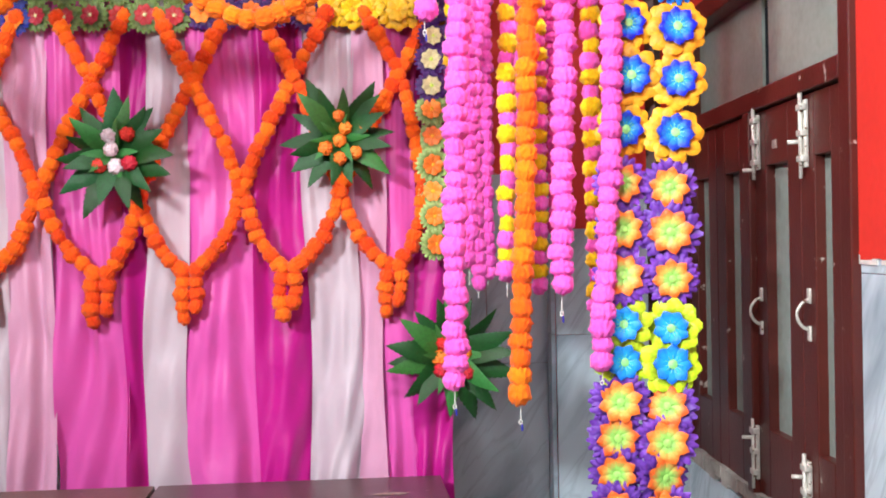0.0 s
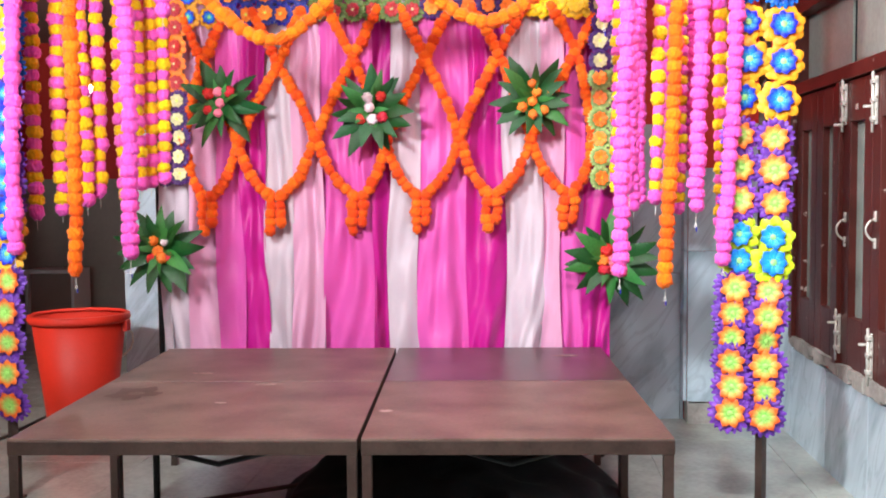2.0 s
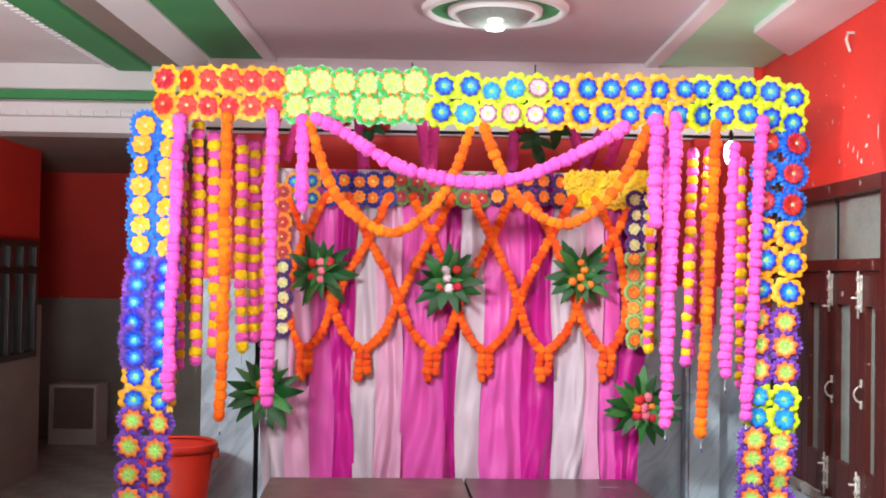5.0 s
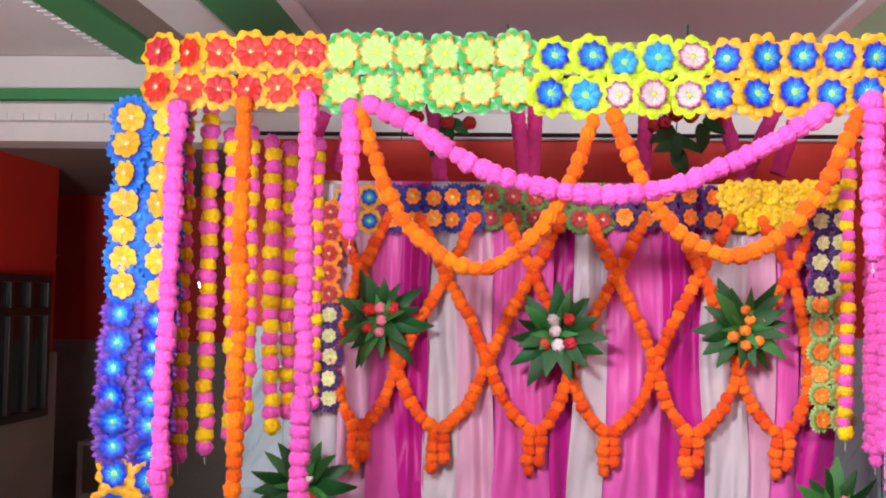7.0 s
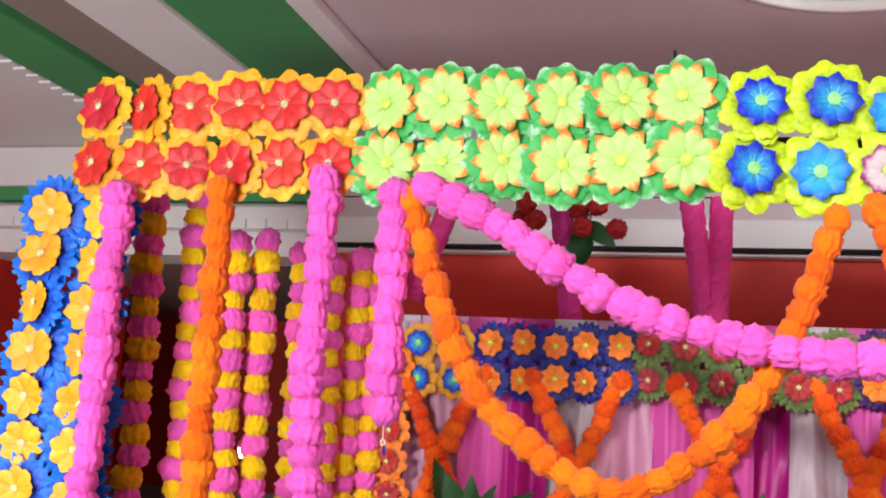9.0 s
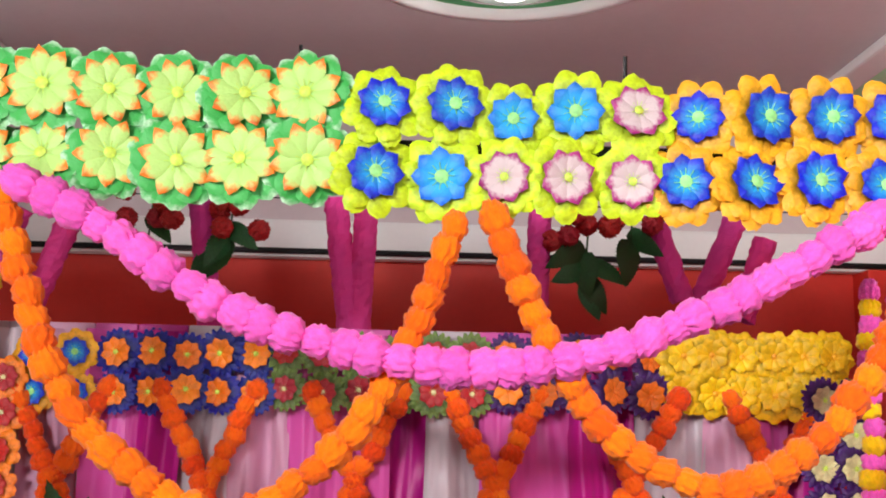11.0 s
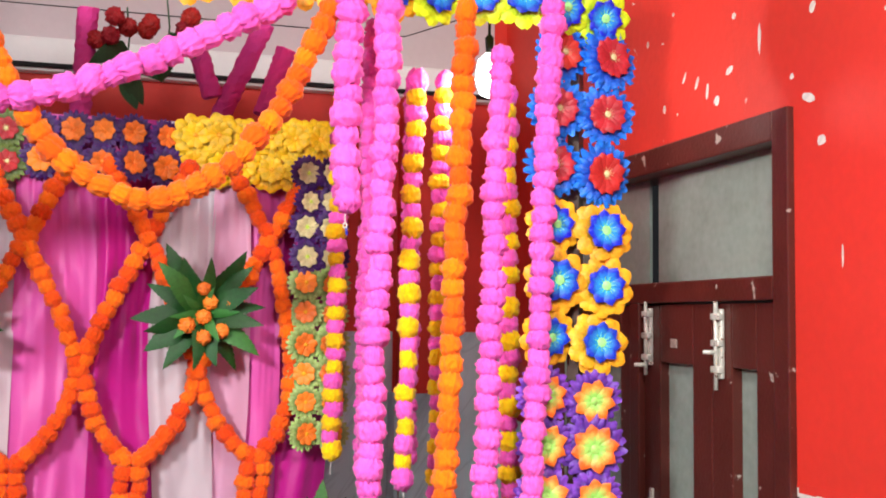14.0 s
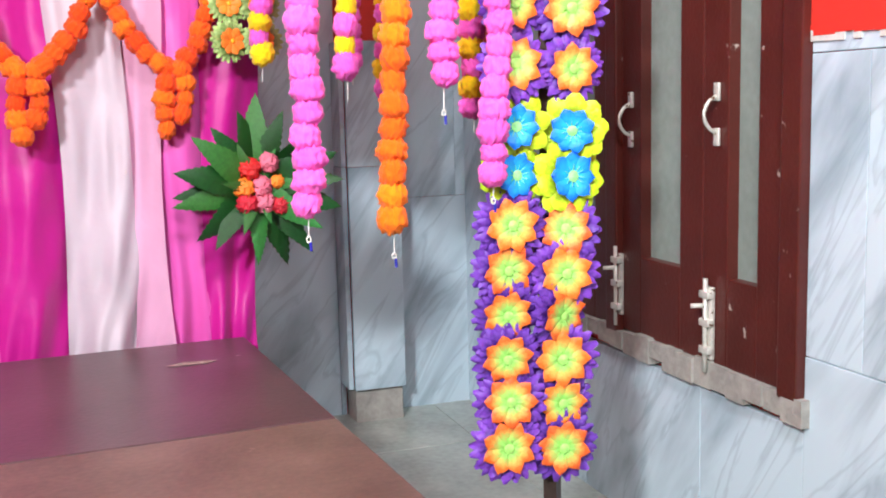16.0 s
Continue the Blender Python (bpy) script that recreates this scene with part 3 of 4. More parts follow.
for x, y, a in ((-0.58, -0.86, -10), (-0.27, -1.08, 14), (0.88, -0.35, 5)):
    b = bmesh.new()
    n = 14
    b.faces.new([b.verts.new((0.055 * (0.75 + 0.4 * random.random()) * math.cos(2 * math.pi * k / n), 0.022 * (0.5 + 0.8 * random.random()) * math.sin(2 * math.pi * k / n), 0.001)) for k in range(n)])
    ob = tagged(obj("chalk_smear", b, CHALK), "pale smear on the stage board", "smear")
    ob.matrix_basis = pose(x, y, TZ + 0.0005, 0, 0, a)
heap = bmesh.new()
bmesh.ops.create_icosphere(heap, subdivisions=5, radius=1, matrix=Matrix.Translation((0.42, -0.9, FL + 0.05)) @ Matrix.Diagonal((0.66, 0.5, 0.24, 1)))
for v in heap.verts:
    v.co += 0.05 * noise.noise_vector(v.co * 7)
    v.co.z = max(v.co.z, FL + 0.008)
tagged(obj("black_cloth", heap, BLACK_CLOTH, smooth=True), "crumpled black cloth under the stage", "cloth")
film = bmesh.new()
bmesh.ops.create_icosphere(film, subdivisions=4, radius=1, matrix=Matrix.Translation((0.26, -1.55, FL + 0.08)) @ Matrix.Diagonal((0.20, 0.10, 0.14, 1)))
for v in film.verts:
    v.co += 0.035 * noise.noise_vector(v.co * 16)
    v.co.z = max(v.co.z, FL + 0.008)
tagged(obj("plastic_film", film, FILM), "crumpled clear plastic film under the stage", "plastic film")

# ---- red bucket ----
bucket = thing("bucket", "large red plastic bucket with rolled rim on floor", "bucket", m=pose(-1.60, 0.30, FL + 0.007) @ Matrix.Diagonal((1.24, 1.24, 1.42, 1)))
part("body", lathe([(0.001, 0.004), (0.118, 0.004), (0.122, 0.0), (0.128, 0.01), (0.19, 0.44), (0.183, 0.44), (0.121, 0.02), (0.001, 0.015)], 40), BUCKET, bucket, smooth=True)
part("rim", lathe([(0.186, 0.428), (0.2, 0.424), (0.207, 0.436), (0.204, 0.452), (0.192, 0.456), (0.183, 0.446)], 40), BUCKET, bucket, smooth=True)
part("handle_lug", box(0.19, 0.212, -0.022, 0.022, 0.39, 0.43, 0.004), BUCKET, bucket)
part("handle", tube([(0.2, 0, 0.41)] + [(0.214 * math.cos(a), 0.214 * math.sin(a), 0.41 - 0.16 * math.sin(a)) for a in [math.pi * k / 14 for k in range(1, 14)]] + [(-0.2, 0, 0.41)], 0.004), METAL, bucket)

# ---- curtain ----
SEAMS = [(-1.02, "white"), (-0.955, "white"), (-0.88, "pale"), (-0.745, "pink"), (-0.64, "magenta"), (-0.515, "white"), (-0.40, "pale"), (-0.25, "pink"), (-0.01, "magenta"), (0.08, "white"), (0.21, "pink"), (0.44, "magenta"), (0.60, "white"), (0.77, "pale"), (0.865, "pink"), (0.98, "magenta"), (1.12, None)]


def seam_sway(x, u):
    """How far a seam strays sideways at height share u."""
    return 0.045 * (1 - u) ** 0.7 * noise.noise((x * 9.3, u * 2.1, 31)) + 0.03 * u * noise.noise((x * 7.7, u * 3.5, 12))


def curtain_panel(x0, x1, tone):
    bm = bmesh.new()
    nx, nz = max(10, int((x1 - x0) / 0.005)), 44
    seed = x0 * 13.7
    rows = []
    for j in range(nz + 1):
        u = j / nz
        z = 0.30 + 1.82 * u
        row = []
        for i in range(nx + 1):
            s = i / nx
            x = x0 - 0.004 + (x1 - x0 + 0.008) * s
            lean = 0.12 * noise.noise((x * 1.7, 0.0, 3.0)) * (1 - u) + 0.24 * noise.noise((x * 1.9, 4.0, seed)) * (1 - u) ** 2 + 0.05 * noise.noise((x * 2.2, z * 1.1, seed))
            ph = 2 * math.pi * (x + lean)
            fine = max(0.0, u - 0.42) ** 1.1
            broad = 0.55 + 0.75 * noise.noise((x * 2.6, z * 0.7, seed))
            y = 0.032 * math.sin(ph * 5.5 + 2.5 * noise.noise((seed, z * 0.5, 2))) * broad
            y += 0.012 * math.sin(ph * 19 + 3 * noise.noise((x * 5, z * 0.7, 4))) * (0.12 + 0.9 * fine + 0.4 * noise.noise((x * 4, z * 1.5, 8))) + 0.004 * fine * math.sin(ph * 44)
            y += 0.05 * noise.noise((x * 4.0, z * 0.6, seed)) + 0.016 * noise.noise((x * 12, z * 1.8, seed + 4))
            y += 0.015 * math.sin(ph * 12.5 + 4 * noise.noise((x * 2, z * 0.9, seed + 1))) * max(0, 0.35 + 1.1 * noise.noise((x * 3.3, z * 0.8, seed + 6)))
            pull = abs(s - 0.5) * 2
            sag = 0.026 * math.sin(21 * (z + 0.22 * pull * pull * (x1 - x0) / 0.2) + seed) * max(0, 0.25 + noise.noise((seed, z * 1.5, 7))) * math.sin(math.pi * s)
            slant = 1 if noise.noise((seed, 3.3, 1)) > 0 else -1
            low = max(0.0, 0.75 - u) ** 1.2
            y += 0.062 * low * math.sin(36 * (x + slant * (0.32 * (0.75 - u) ** 2 + 0.1 * u)) + 3 * noise.noise((x * 2.5, z * 1.4, seed + 2))) * (0.6 + 0.8 * noise.noise((x * 3.1, z * 1.2, seed + 9)))
            y += 0.0065 * (0.35 + low) * math.sin(92 * (x + slant * (0.40 * (0.75 - u) ** 2 + 0.1 * u)) + 4 * noise.noise((x * 3, z * 1.1, seed + 3))) * max(0.0, 0.5 + 1.4 * noise.noise((x * 4.2, z * 1.3, seed + 5)))
            x += seam_sway(x0, u) * (1 - s) + seam_sway(x1, u) * s
            row.append(bm.verts.new((x + 0.012 * (1 - u) * noise.noise((x * 4, z, 9)), -0.05 + y + sag, z)))
        rows.append(row)
    for a, b in zip(rows, rows[1:]):
        for p, q, r, t in zip(a, a[1:], b[1:], b):
            bm.faces.new((p, q, r, t))
    words = dict(white="white satin curtain strip with soft vertical folds", pale="pale pink satin curtain strip with soft folds", pink="pink satin curtain strip with deep folds", magenta="shiny magenta satin curtain strip with sharp folds")
    t = thing("curtain_panel", words[tone], "curtain", "strips of the backdrop curtain")
    part("cloth", bm, SATIN[tone], t, smooth=True)
    part("heading", box(x0 + 0.001, x1 - 0.001, -0.02, 0.0, 2.09, 2.14, 0.004), SATIN[tone], t, "gathered heading band")
    part("hem", box(x0 + 0.001, x1 - 0.001, -0.055, -0.045, 0.285, 0.31, 0.003), SATIN[tone], t, "stitched hem")
    return t


for (a, tone), (b, _) in zip(SEAMS, SEAMS[1:]):
    curtain_panel(a, b, tone)

# ---- canopy frame ----
frame_thing = thing("canopy_frame", "thin black iron pipe frame of the canopy", "canopy frame")
PL, PR, FY = -1.42, 1.625, -0.795
for x in (PL, PR):
    part("post", tube([(x, FY, FL), (x, FY, 2.41)], 0.022, 4), IRON, frame_thing, "brown square pipe")
    part("foot", box(x - 0.035, x + 0.035, FY - 0.035, FY + 0.035, FL + 0.003, FL + 0.016, 0.003), IRON, frame_thing)
for x in (-1.07, 1.06):
    part("post", tube([(x, 0.04, FL), (x, 0.02, 2.11)], 0.014), BLACK_IRON, frame_thing)
part("front_bar", tube([(PL, FY, 2.41), (PR, FY, 2.41)], 0.014), BLACK_IRON, frame_thing)
part("back_bar", tube([(-1.07, 0.02, 2.1), (1.06, 0.02, 2.1)], 0.010), BLACK_IRON, frame_thing)
tagged(obj("pipe", tube([(-1.57, 0.83, 2.47), (2.0, 0.83, 2.47)], 0.01), BLACK_IRON), "thin black pipe along the white band", "pipe", **structure)
part("roof_wire", tube([(PL, FY, 2.43), (-1.25, 0.12, 2.5), (1.4, 0.12, 2.5), (PR, FY, 2.43)], 0.002), BLACK_IRON, frame_thing)
for x, y in ((-0.19, FY), (0.42, FY)):
    part("hanger", tube([(x, y, 2.41), (x, y, 2.60)], 0.004), BLACK_IRON, frame_thing)

# ---- artificial flowers ----


def petals(count, r0, r1, width, tip, lift, curl, depth=0.0, rows=6, waves=0.0, sharp=False):
    """Petals round the y axis, facing -y: from radius r0 to r1, so wide, with a round or pointed tip, cupped."""
    bm = bmesh.new()
    for k in range(count):
        a = 2 * math.pi * (k + 0.12 * random.random()) / count
        ca, sa = math.cos(a), math.sin(a)
        up = lift + 0.10 * random.uniform(-1, 1) * (r1 - r0)
        prev = None
        for j in range(rows + 1):
            u = j / rows
            r = r0 + (r1 - r0) * u
            if sharp:
                w = width * (0.4 + 0.6 * (u / 0.62) ** 0.8 if u < 0.62 else max(0.04, 1.0 - ((u - 0.62) / 0.38) ** 1.7))
            else:
                w = width * (0.4 + 0.6 * (u / 0.6) ** 0.8 if u < 0.6 else max(0.12, 1 - ((u - 0.6) / 0.4) ** 2.2) ** 0.55)
            h = -depth - up * u + curl * u * u
            line = []
            for s in (-1, 0, 1):
                dy = h + (0.0 if s == 0 else 0.42 * width) * (1 - 0.3 * u) + waves * random.uniform(-1, 1)
                x, z = r * ca - s * w * sa, r * sa + s * w * ca
                line.append(bm.verts.new((x, dy, z)))
            if prev:
                for q in (0, 1):
                    bm.faces.new((prev[q], line[q], line[q + 1], prev[q + 1]))
            prev = line
    return bm


def dome(r, h, depth, n=10):
    bm = bmesh.new()
    top = bm.verts.new((0, -depth - h, 0))
    rings = []
    for q in (0.5, 1.0):
        rings.append([bm.verts.new((r * q * math.cos(2 * math.pi * k / n), -depth - h * (1 - q * q), r * q * math.sin(2 * math.pi * k / n))) for k in range(n)])
    for k in range(n):
        bm.faces.new((top, rings[0][k], rings[0][(k + 1) % n]))
        bm.faces.new((rings[0][k], rings[1][k], rings[1][(k + 1) % n], rings[0][(k + 1) % n]))
    for k in range(11):  # stamens
        a = 2 * math.pi * (k + 0.3 * random.random()) / 11
        p = Vector((0.6 * r * math.cos(a), -depth - h, 0.6 * r * math.sin(a)))
        add_tube(bm, [p * 0.6, p + Vector((1.3 * r * math.cos(a), -0.2 * r, 1.3 * r * math.sin(a)))], 0.06 * r, 4)
    return bm


class Bloom:
    """One kind of artificial flower: shared meshes for its outer petals, inner petals and centre."""

    def __init__(self, outer, inner, core, outer_n=8, inner_n=8, ragged=False, split=0.68, heart=None, rim=None, blend=(0.2, 0.42), wide=0.215, sharp=True, edge=None, heart_size=0.11):
        if ragged:
            b = petals(22, 0.2, 0.98, 0.14, 0.8, 0.14, 0.20, waves=0.10, rows=5)
            under = petals(20, 0.2, 1.09, 0.16, 0.8, -0.05, 0.04, waves=0.10, rows=5)
        else:
            b = petals(outer_n, 0.25, 0.97, 0.31, 0.75, 0.10, 0.10, waves=0.02)
            under = petals(outer_n + 1, 0.25, 1.08, 0.31, 0.75, -0.04, 0.05, waves=0.02)
        me = bpy.data.meshes.new("under")
        under.to_mesh(me)
        under.free()
        b.from_mesh(me)
        bpy.data.meshes.remove(me)
        key = outer + "_" + inner + "_" + core
        # bases darker than tips: dye, plus on ragged kinds gap shade put into colour
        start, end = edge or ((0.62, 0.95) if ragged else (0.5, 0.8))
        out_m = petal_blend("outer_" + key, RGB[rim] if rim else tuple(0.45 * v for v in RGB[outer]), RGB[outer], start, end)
        in_m = petal_blend("inner_" + key, RGB[heart], RGB[inner], blend[0], blend[1]) if heart else PETAL[inner]
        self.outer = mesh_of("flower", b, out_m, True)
        self.inner = mesh_of("inner_petals", petals(inner_n, 0.06, split, wide * split / 0.6, 1.25, 0.13, 0.03, 0.14, waves=0.012, sharp=sharp), in_m, True)
        self.core = mesh_of("flower_centre", dome(heart_size, 0.04, 0.19), PETAL[core])

    def put(self, parent, x, y, z, size):
        tilt = pose(x, y, z, random.uniform(-14, 14), random.uniform(0, 360), random.uniform(-14, 14))
        o = child("flower", self.outer, parent, tilt @ Matrix.Scale(size * random.uniform(0.93, 1.07), 4))
        child("inner_petals", self.inner, o, pose(0, 0, 0, 0, random.uniform(0, 40), 0))
        child("flower_centre", self.core, o, pose(0, 0, 0))
        return o


BLOOM = dict(
    red_orange=Bloom("amber", "red", "cream", split=0.76),
    green_lime=Bloom("frost", "orange", "lime", 9, 9, split=0.84, rim="green", heart="pistachio", blend=(0.58, 0.74), wide=0.15, edge=(0.93, 1.12), heart_size=0.14),
    yellow_blue=Bloom("yellow", "blue", "spring", heart="cyan", blend=(0.14, 0.52), heart_size=0.16),
    yellow_sky=Bloom("yellow", "sky", "spring", heart="cyan", blend=(0.25, 0.6), heart_size=0.16),
    yellow_white=Bloom("yellow", "wine", "lime", heart="blush", blend=(0.44, 0.58)),
    amber_blue=Bloom("amber", "blue", "spring", heart="cyan", blend=(0.14, 0.50), heart_size=0.16),
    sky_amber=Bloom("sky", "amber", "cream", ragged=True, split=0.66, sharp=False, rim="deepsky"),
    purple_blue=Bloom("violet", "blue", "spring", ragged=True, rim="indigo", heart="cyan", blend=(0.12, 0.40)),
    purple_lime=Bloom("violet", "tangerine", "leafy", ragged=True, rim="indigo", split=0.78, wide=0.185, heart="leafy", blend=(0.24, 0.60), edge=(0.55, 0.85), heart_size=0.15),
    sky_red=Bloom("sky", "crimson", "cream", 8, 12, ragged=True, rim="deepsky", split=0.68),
    navy_orange=Bloom("navy", "rust", "lime", ragged=True),
    olive_red=Bloom("olive", "maroon", "cream", ragged=True, split=0.66),
    plum_orange=Bloom("plum", "rust", "orange", ragged=True, split=0.7),
    gold=Bloom("gold", "gold", "amber"),
    rust=Bloom("rust", "maroon", "cream"),
    plum_lime=Bloom("plum", "cream", "lime", ragged=True),
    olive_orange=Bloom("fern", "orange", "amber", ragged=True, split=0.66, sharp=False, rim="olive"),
)


def flower_panel(label, spots, y, size, group):
    if y < -0.5:
        spots = [(kind, cx(x), cz(z)) for kind, x, z in spots]
    t = thing("flower_panel", label, "artificial flowers", group)
    for kind, x, z in spots:
        BLOOM[kind].put(t, x + random.uniform(-0.004, 0.004), y + random.uniform(-0.008, 0.008), z + random.uniform(-0.005, 0.005), size)
    # woven net that carries the flowers
    xs, zs = [s[1] for s in spots], [s[2] for s in spots]
    b = bmesh.new()
    for z in sorted({round(s[2], 2) for s in spots}):
        add_tube(b, [(min(xs) - 0.03, y + 0.025, z), (max(xs) + 0.03, y + 0.025, z)], 0.0018, 5)
    for x in sorted({round(s[1], 2) for s in spots}):
        add_tube(b, [(x, y + 0.03, min(zs) - 0.03), (x, y + 0.03, max(zs) + 0.03)], 0.003, 5)
    part("carrier_wire", b, BLACK_IRON, t)
    return t


# the canopy hangs a little out of true: its own measures are set by these
def cx(x):
    return 0.988 * x + 0.039


def cz(z):
    return 0.994 * z + 0.087


# front bar: two rows in five colours
Z0, Z1, FB = 2.40, 2.275, -0.845
BAR = "flower panels on the canopy bar"


def bar_z(x):
    return 0.015 if x < -0.15 else -0.006 + 0.012 * x - 0.035 * max(0.0, (x - 1.5) / 0.165)


def bar_row(x0, x1, n, kind, low=0.0):
    return [(kind, x0 + (x1 - x0) * k / (n - 1) + (low if z == Z1 else 0.0), z + bar_z(x0 + (x1 - x0) * k / (n - 1))) for k in range(n) for z in (Z0, Z1)]


flower_panel("two rows of orange-petalled red-hearted cloth flowers on canopy bar", bar_row(-1.455, -0.92, 6, "red_orange"), FB, 0.075, BAR)
flower_panel("two rows of green and lime cloth flowers on canopy bar", bar_row(-0.80, -0.21, 6, "green_lime"), FB, 0.079, BAR)
mid = [("yellow_blue", -0.075, Z0), ("yellow_blue", 0.055, Z0 + 0.004), ("yellow_sky", 0.168, Z0 - 0.012), ("yellow_sky", 0.278, Z0), ("yellow_white", 0.395, Z0), ("yellow_blue", -0.085, Z1), ("yellow_sky", 0.035, Z1 - 0.004), ("yellow_white", 0.155, Z1), ("yellow_white", 0.265, Z1 - 0.006), ("yellow_white", 0.385, Z1)]
flower_panel("yellow cloth flowers with blue or white hearts on canopy bar", mid, FB, 0.075, BAR)
flower_panel("two rows of orange cloth flowers with blue hearts on bar", bar_row(0.515, 1.125, 6, "amber_blue", -0.03), FB, 0.075, BAR)
flower_panel("two rows of bright yellow flowers with blue hearts at bar end", bar_row(1.215, 1.665, 5, "yellow_blue"), FB, 0.075, BAR)


def pillar(xs, lean, z_top, sections, group):
    """Columns of flowers down a post, section by section: kind, rows, pitch, label."""
    z = z_top
    for kind, n, pitch, label in sections:
        spots = []
        for k in range(n):
            for c, x in enumerate(xs):
                spots.append((kind, x + lean * (z_top - z) + 0.006 * math.sin(9 * z), z - 0.012 * c))
            z -= pitch
        flower_panel(label, spots, FB - 0.004, 0.076, group)


pillar((-1.555, -1.425), -0.018, 2.185, [("sky_amber", 7, 0.0985, "blue-petalled flowers with amber hearts down the post"), ("purple_blue", 6, 0.091, "purple flowers with blue hearts down the post"), ("amber_blue", 2, 0.108, "orange flowers with blue hearts on the post"), ("purple_lime", 5, 0.128, "purple flowers with lime and orange hearts down the post")], "flower panels on the left post")
pillar((1.545, 1.675), -0.038, 2.16, [("sky_red", 3, 0.15, "large blue flowers with red hearts on the post"), ("amber_blue", 3, 0.142, "orange flowers with blue hearts on the post"), ("purple_lime", 3, 0.125, "purple flowers with lime hearts on the post"), ("yellow_sky", 2, 0.108, "bright yellow flowers with blue hearts on the post"), ("purple_lime", 6, 0.097, "purple flowers with lime and orange hearts at the post foot")], "flower panels on the right post")

# valance at the head of the curtain
VZ0, VZ1, VY = 2.075, 1.985, -0.11
VAL = "flower panels on the curtain head"


def val_row(x0, x1, n, kind, dz=0.0):
    return [(kind, x0 + (x1 - x0) * k / (n - 1), z + dz + 0.018 * x0) for k in range(n) for z in (VZ0, VZ1)]


flower_panel("amber flowers with blue hearts at curtain head", val_row(-0.86, -0.76, 2, "amber_blue"), VY, 0.053, VAL)
flower_panel("navy blue flowers with orange hearts along curtain head", val_row(-0.66, -0.335, 5, "navy_orange"), VY, 0.053, VAL)
flower_panel("green-edged dark red flowers along curtain head", val_row(-0.262, 0.185, 6, "olive_red"), VY, 0.053, VAL)
flower_panel("dark purple flowers with orange hearts along curtain head", val_row(0.275, 0.62, 5, "plum_orange"), VY, 0.053, VAL)
flower_panel("dense golden yellow flowers at curtain head", val_row(0.70, 1.08, 6, "gold"), VY, 0.062, VAL)
SIDE = "flower panels beside the curtain"
flower_panel("orange flowers with dark red hearts beside curtain", [("rust", x, 2.0 - 0.085 * k) for k in range(5) for x in (-0.99, -0.915)], -0.14, 0.05, SIDE)
flower_panel("dark purple flowers with cream hearts beside curtain", [("plum_lime", x, 1.575 - 0.085 * k) for k in range(5) for x in (-0.985, -0.905)], -0.14, 0.05, SIDE)
flower_panel("dark purple flowers with cream hearts beside curtain", [("plum_lime", x, 1.985 - 0.083 * k) for k in range(4) for x in (1.04, 1.115)], -0.14, 0.05, SIDE)
flower_panel("green-edged orange flowers in a column beside curtain", [("olive_orange", x, 1.65 - 0.088 * k) for k in range(6) for x in (1.04, 1.12)], -0.14, 0.052, SIDE)

# ---- garlands ----


def pom(seed, n=44, rings=15):
    """A carnation-like cloth puff about the z axis: three tiers of scalloped petals with crimped rims."""
    rnd = random.Random(seed)
    tiers = [(rnd.choice((10, 11, 12, 13)), rnd.uniform(0, 6.3), rnd.uniform(0.94, 1.05)) for _ in range(4)]
    off = Vector((seed, 2.0, 5.0))
    bm = bmesh.new()
    grid = []
    for j in range(1, rings):
        th = math.pi * j / rings
        tier = 4 * j / rings
        k = min(3, int(tier))
        lobes, turn, reach = tiers[k]
        gap = abs(tier - k - 0.5) * 2
        row = []
        for i in range(n):
            a = 2 * math.pi * i / n
            d = Vector((math.sin(th) * math.cos(a), math.sin(th) * math.sin(a), math.cos(th)))
            body = (math.hypot(d.x, d.y) ** 2.05 + abs(d.z) ** 2.05) ** (-1 / 2.05)
            scallop = abs(math.sin(0.5 * lobes * a + turn + 1.5 * noise.noise(d * 2 + off))) ** 0.55
            out = reach * (0.82 + 0.20 * scallop) * (1 - 0.10 * gap * gap) + 0.17 * noise.noise(d * 4.5 + off) + 0.075 * rnd.uniform(-1, 1)
            row.append(bm.verts.new(d * body * out))
        grid.append(row)
    top, bottom = bm.verts.new((0, 0, 0.8)), bm.verts.new((0, 0, -0.8))
    for i in range(n):
        m = (i + 1) % n
        bm.faces.new((top, grid[0][i], grid[0][m]))
        bm.faces.new((bottom, grid[-1][m], grid[-1][i]))
        for lo, hi in zip(grid, grid[1:]):
            bm.faces.new((lo[i], hi[i], hi[m], lo[m]))
    return bm


POMS = {key: [mesh_of("blossom", pom(3 * q + 11), m, True) for q in range(5)] for key, m in dict(pink=PINK, deep=DEEP, orange=ORANGE, flame=FLAME, yellow=YELLOW).items()}


def along(points, step):
    """Places and directions every step along a smooth line through points."""
    pts = [Vector(p) for p in points]
    dense = []
    for i in range(len(pts) - 1):
        p0, p1, p2, p3 = pts[max(0, i - 1)], pts[i], pts[i + 1], pts[min(len(pts) - 1, i + 2)]
        for k in range(24):
            u = k / 24
            dense.append(0.5 * (2 * p1 + (p2 - p0) * u + (2 * p0 - 5 * p1 + 4 * p2 - p3) * u * u + (3 * p1 - p0 - 3 * p2 + p3) * u ** 3))
    dense.append(pts[-1])
    out, left = [], 0.0
    for a, b in zip(dense, dense[1:]):
        d = (b - a).length
        while left <= d and d > 1e-9:
            out.append((a + (b - a) * (left / d), (b - a).normalized()))
            left += step
        left -= d
    return out


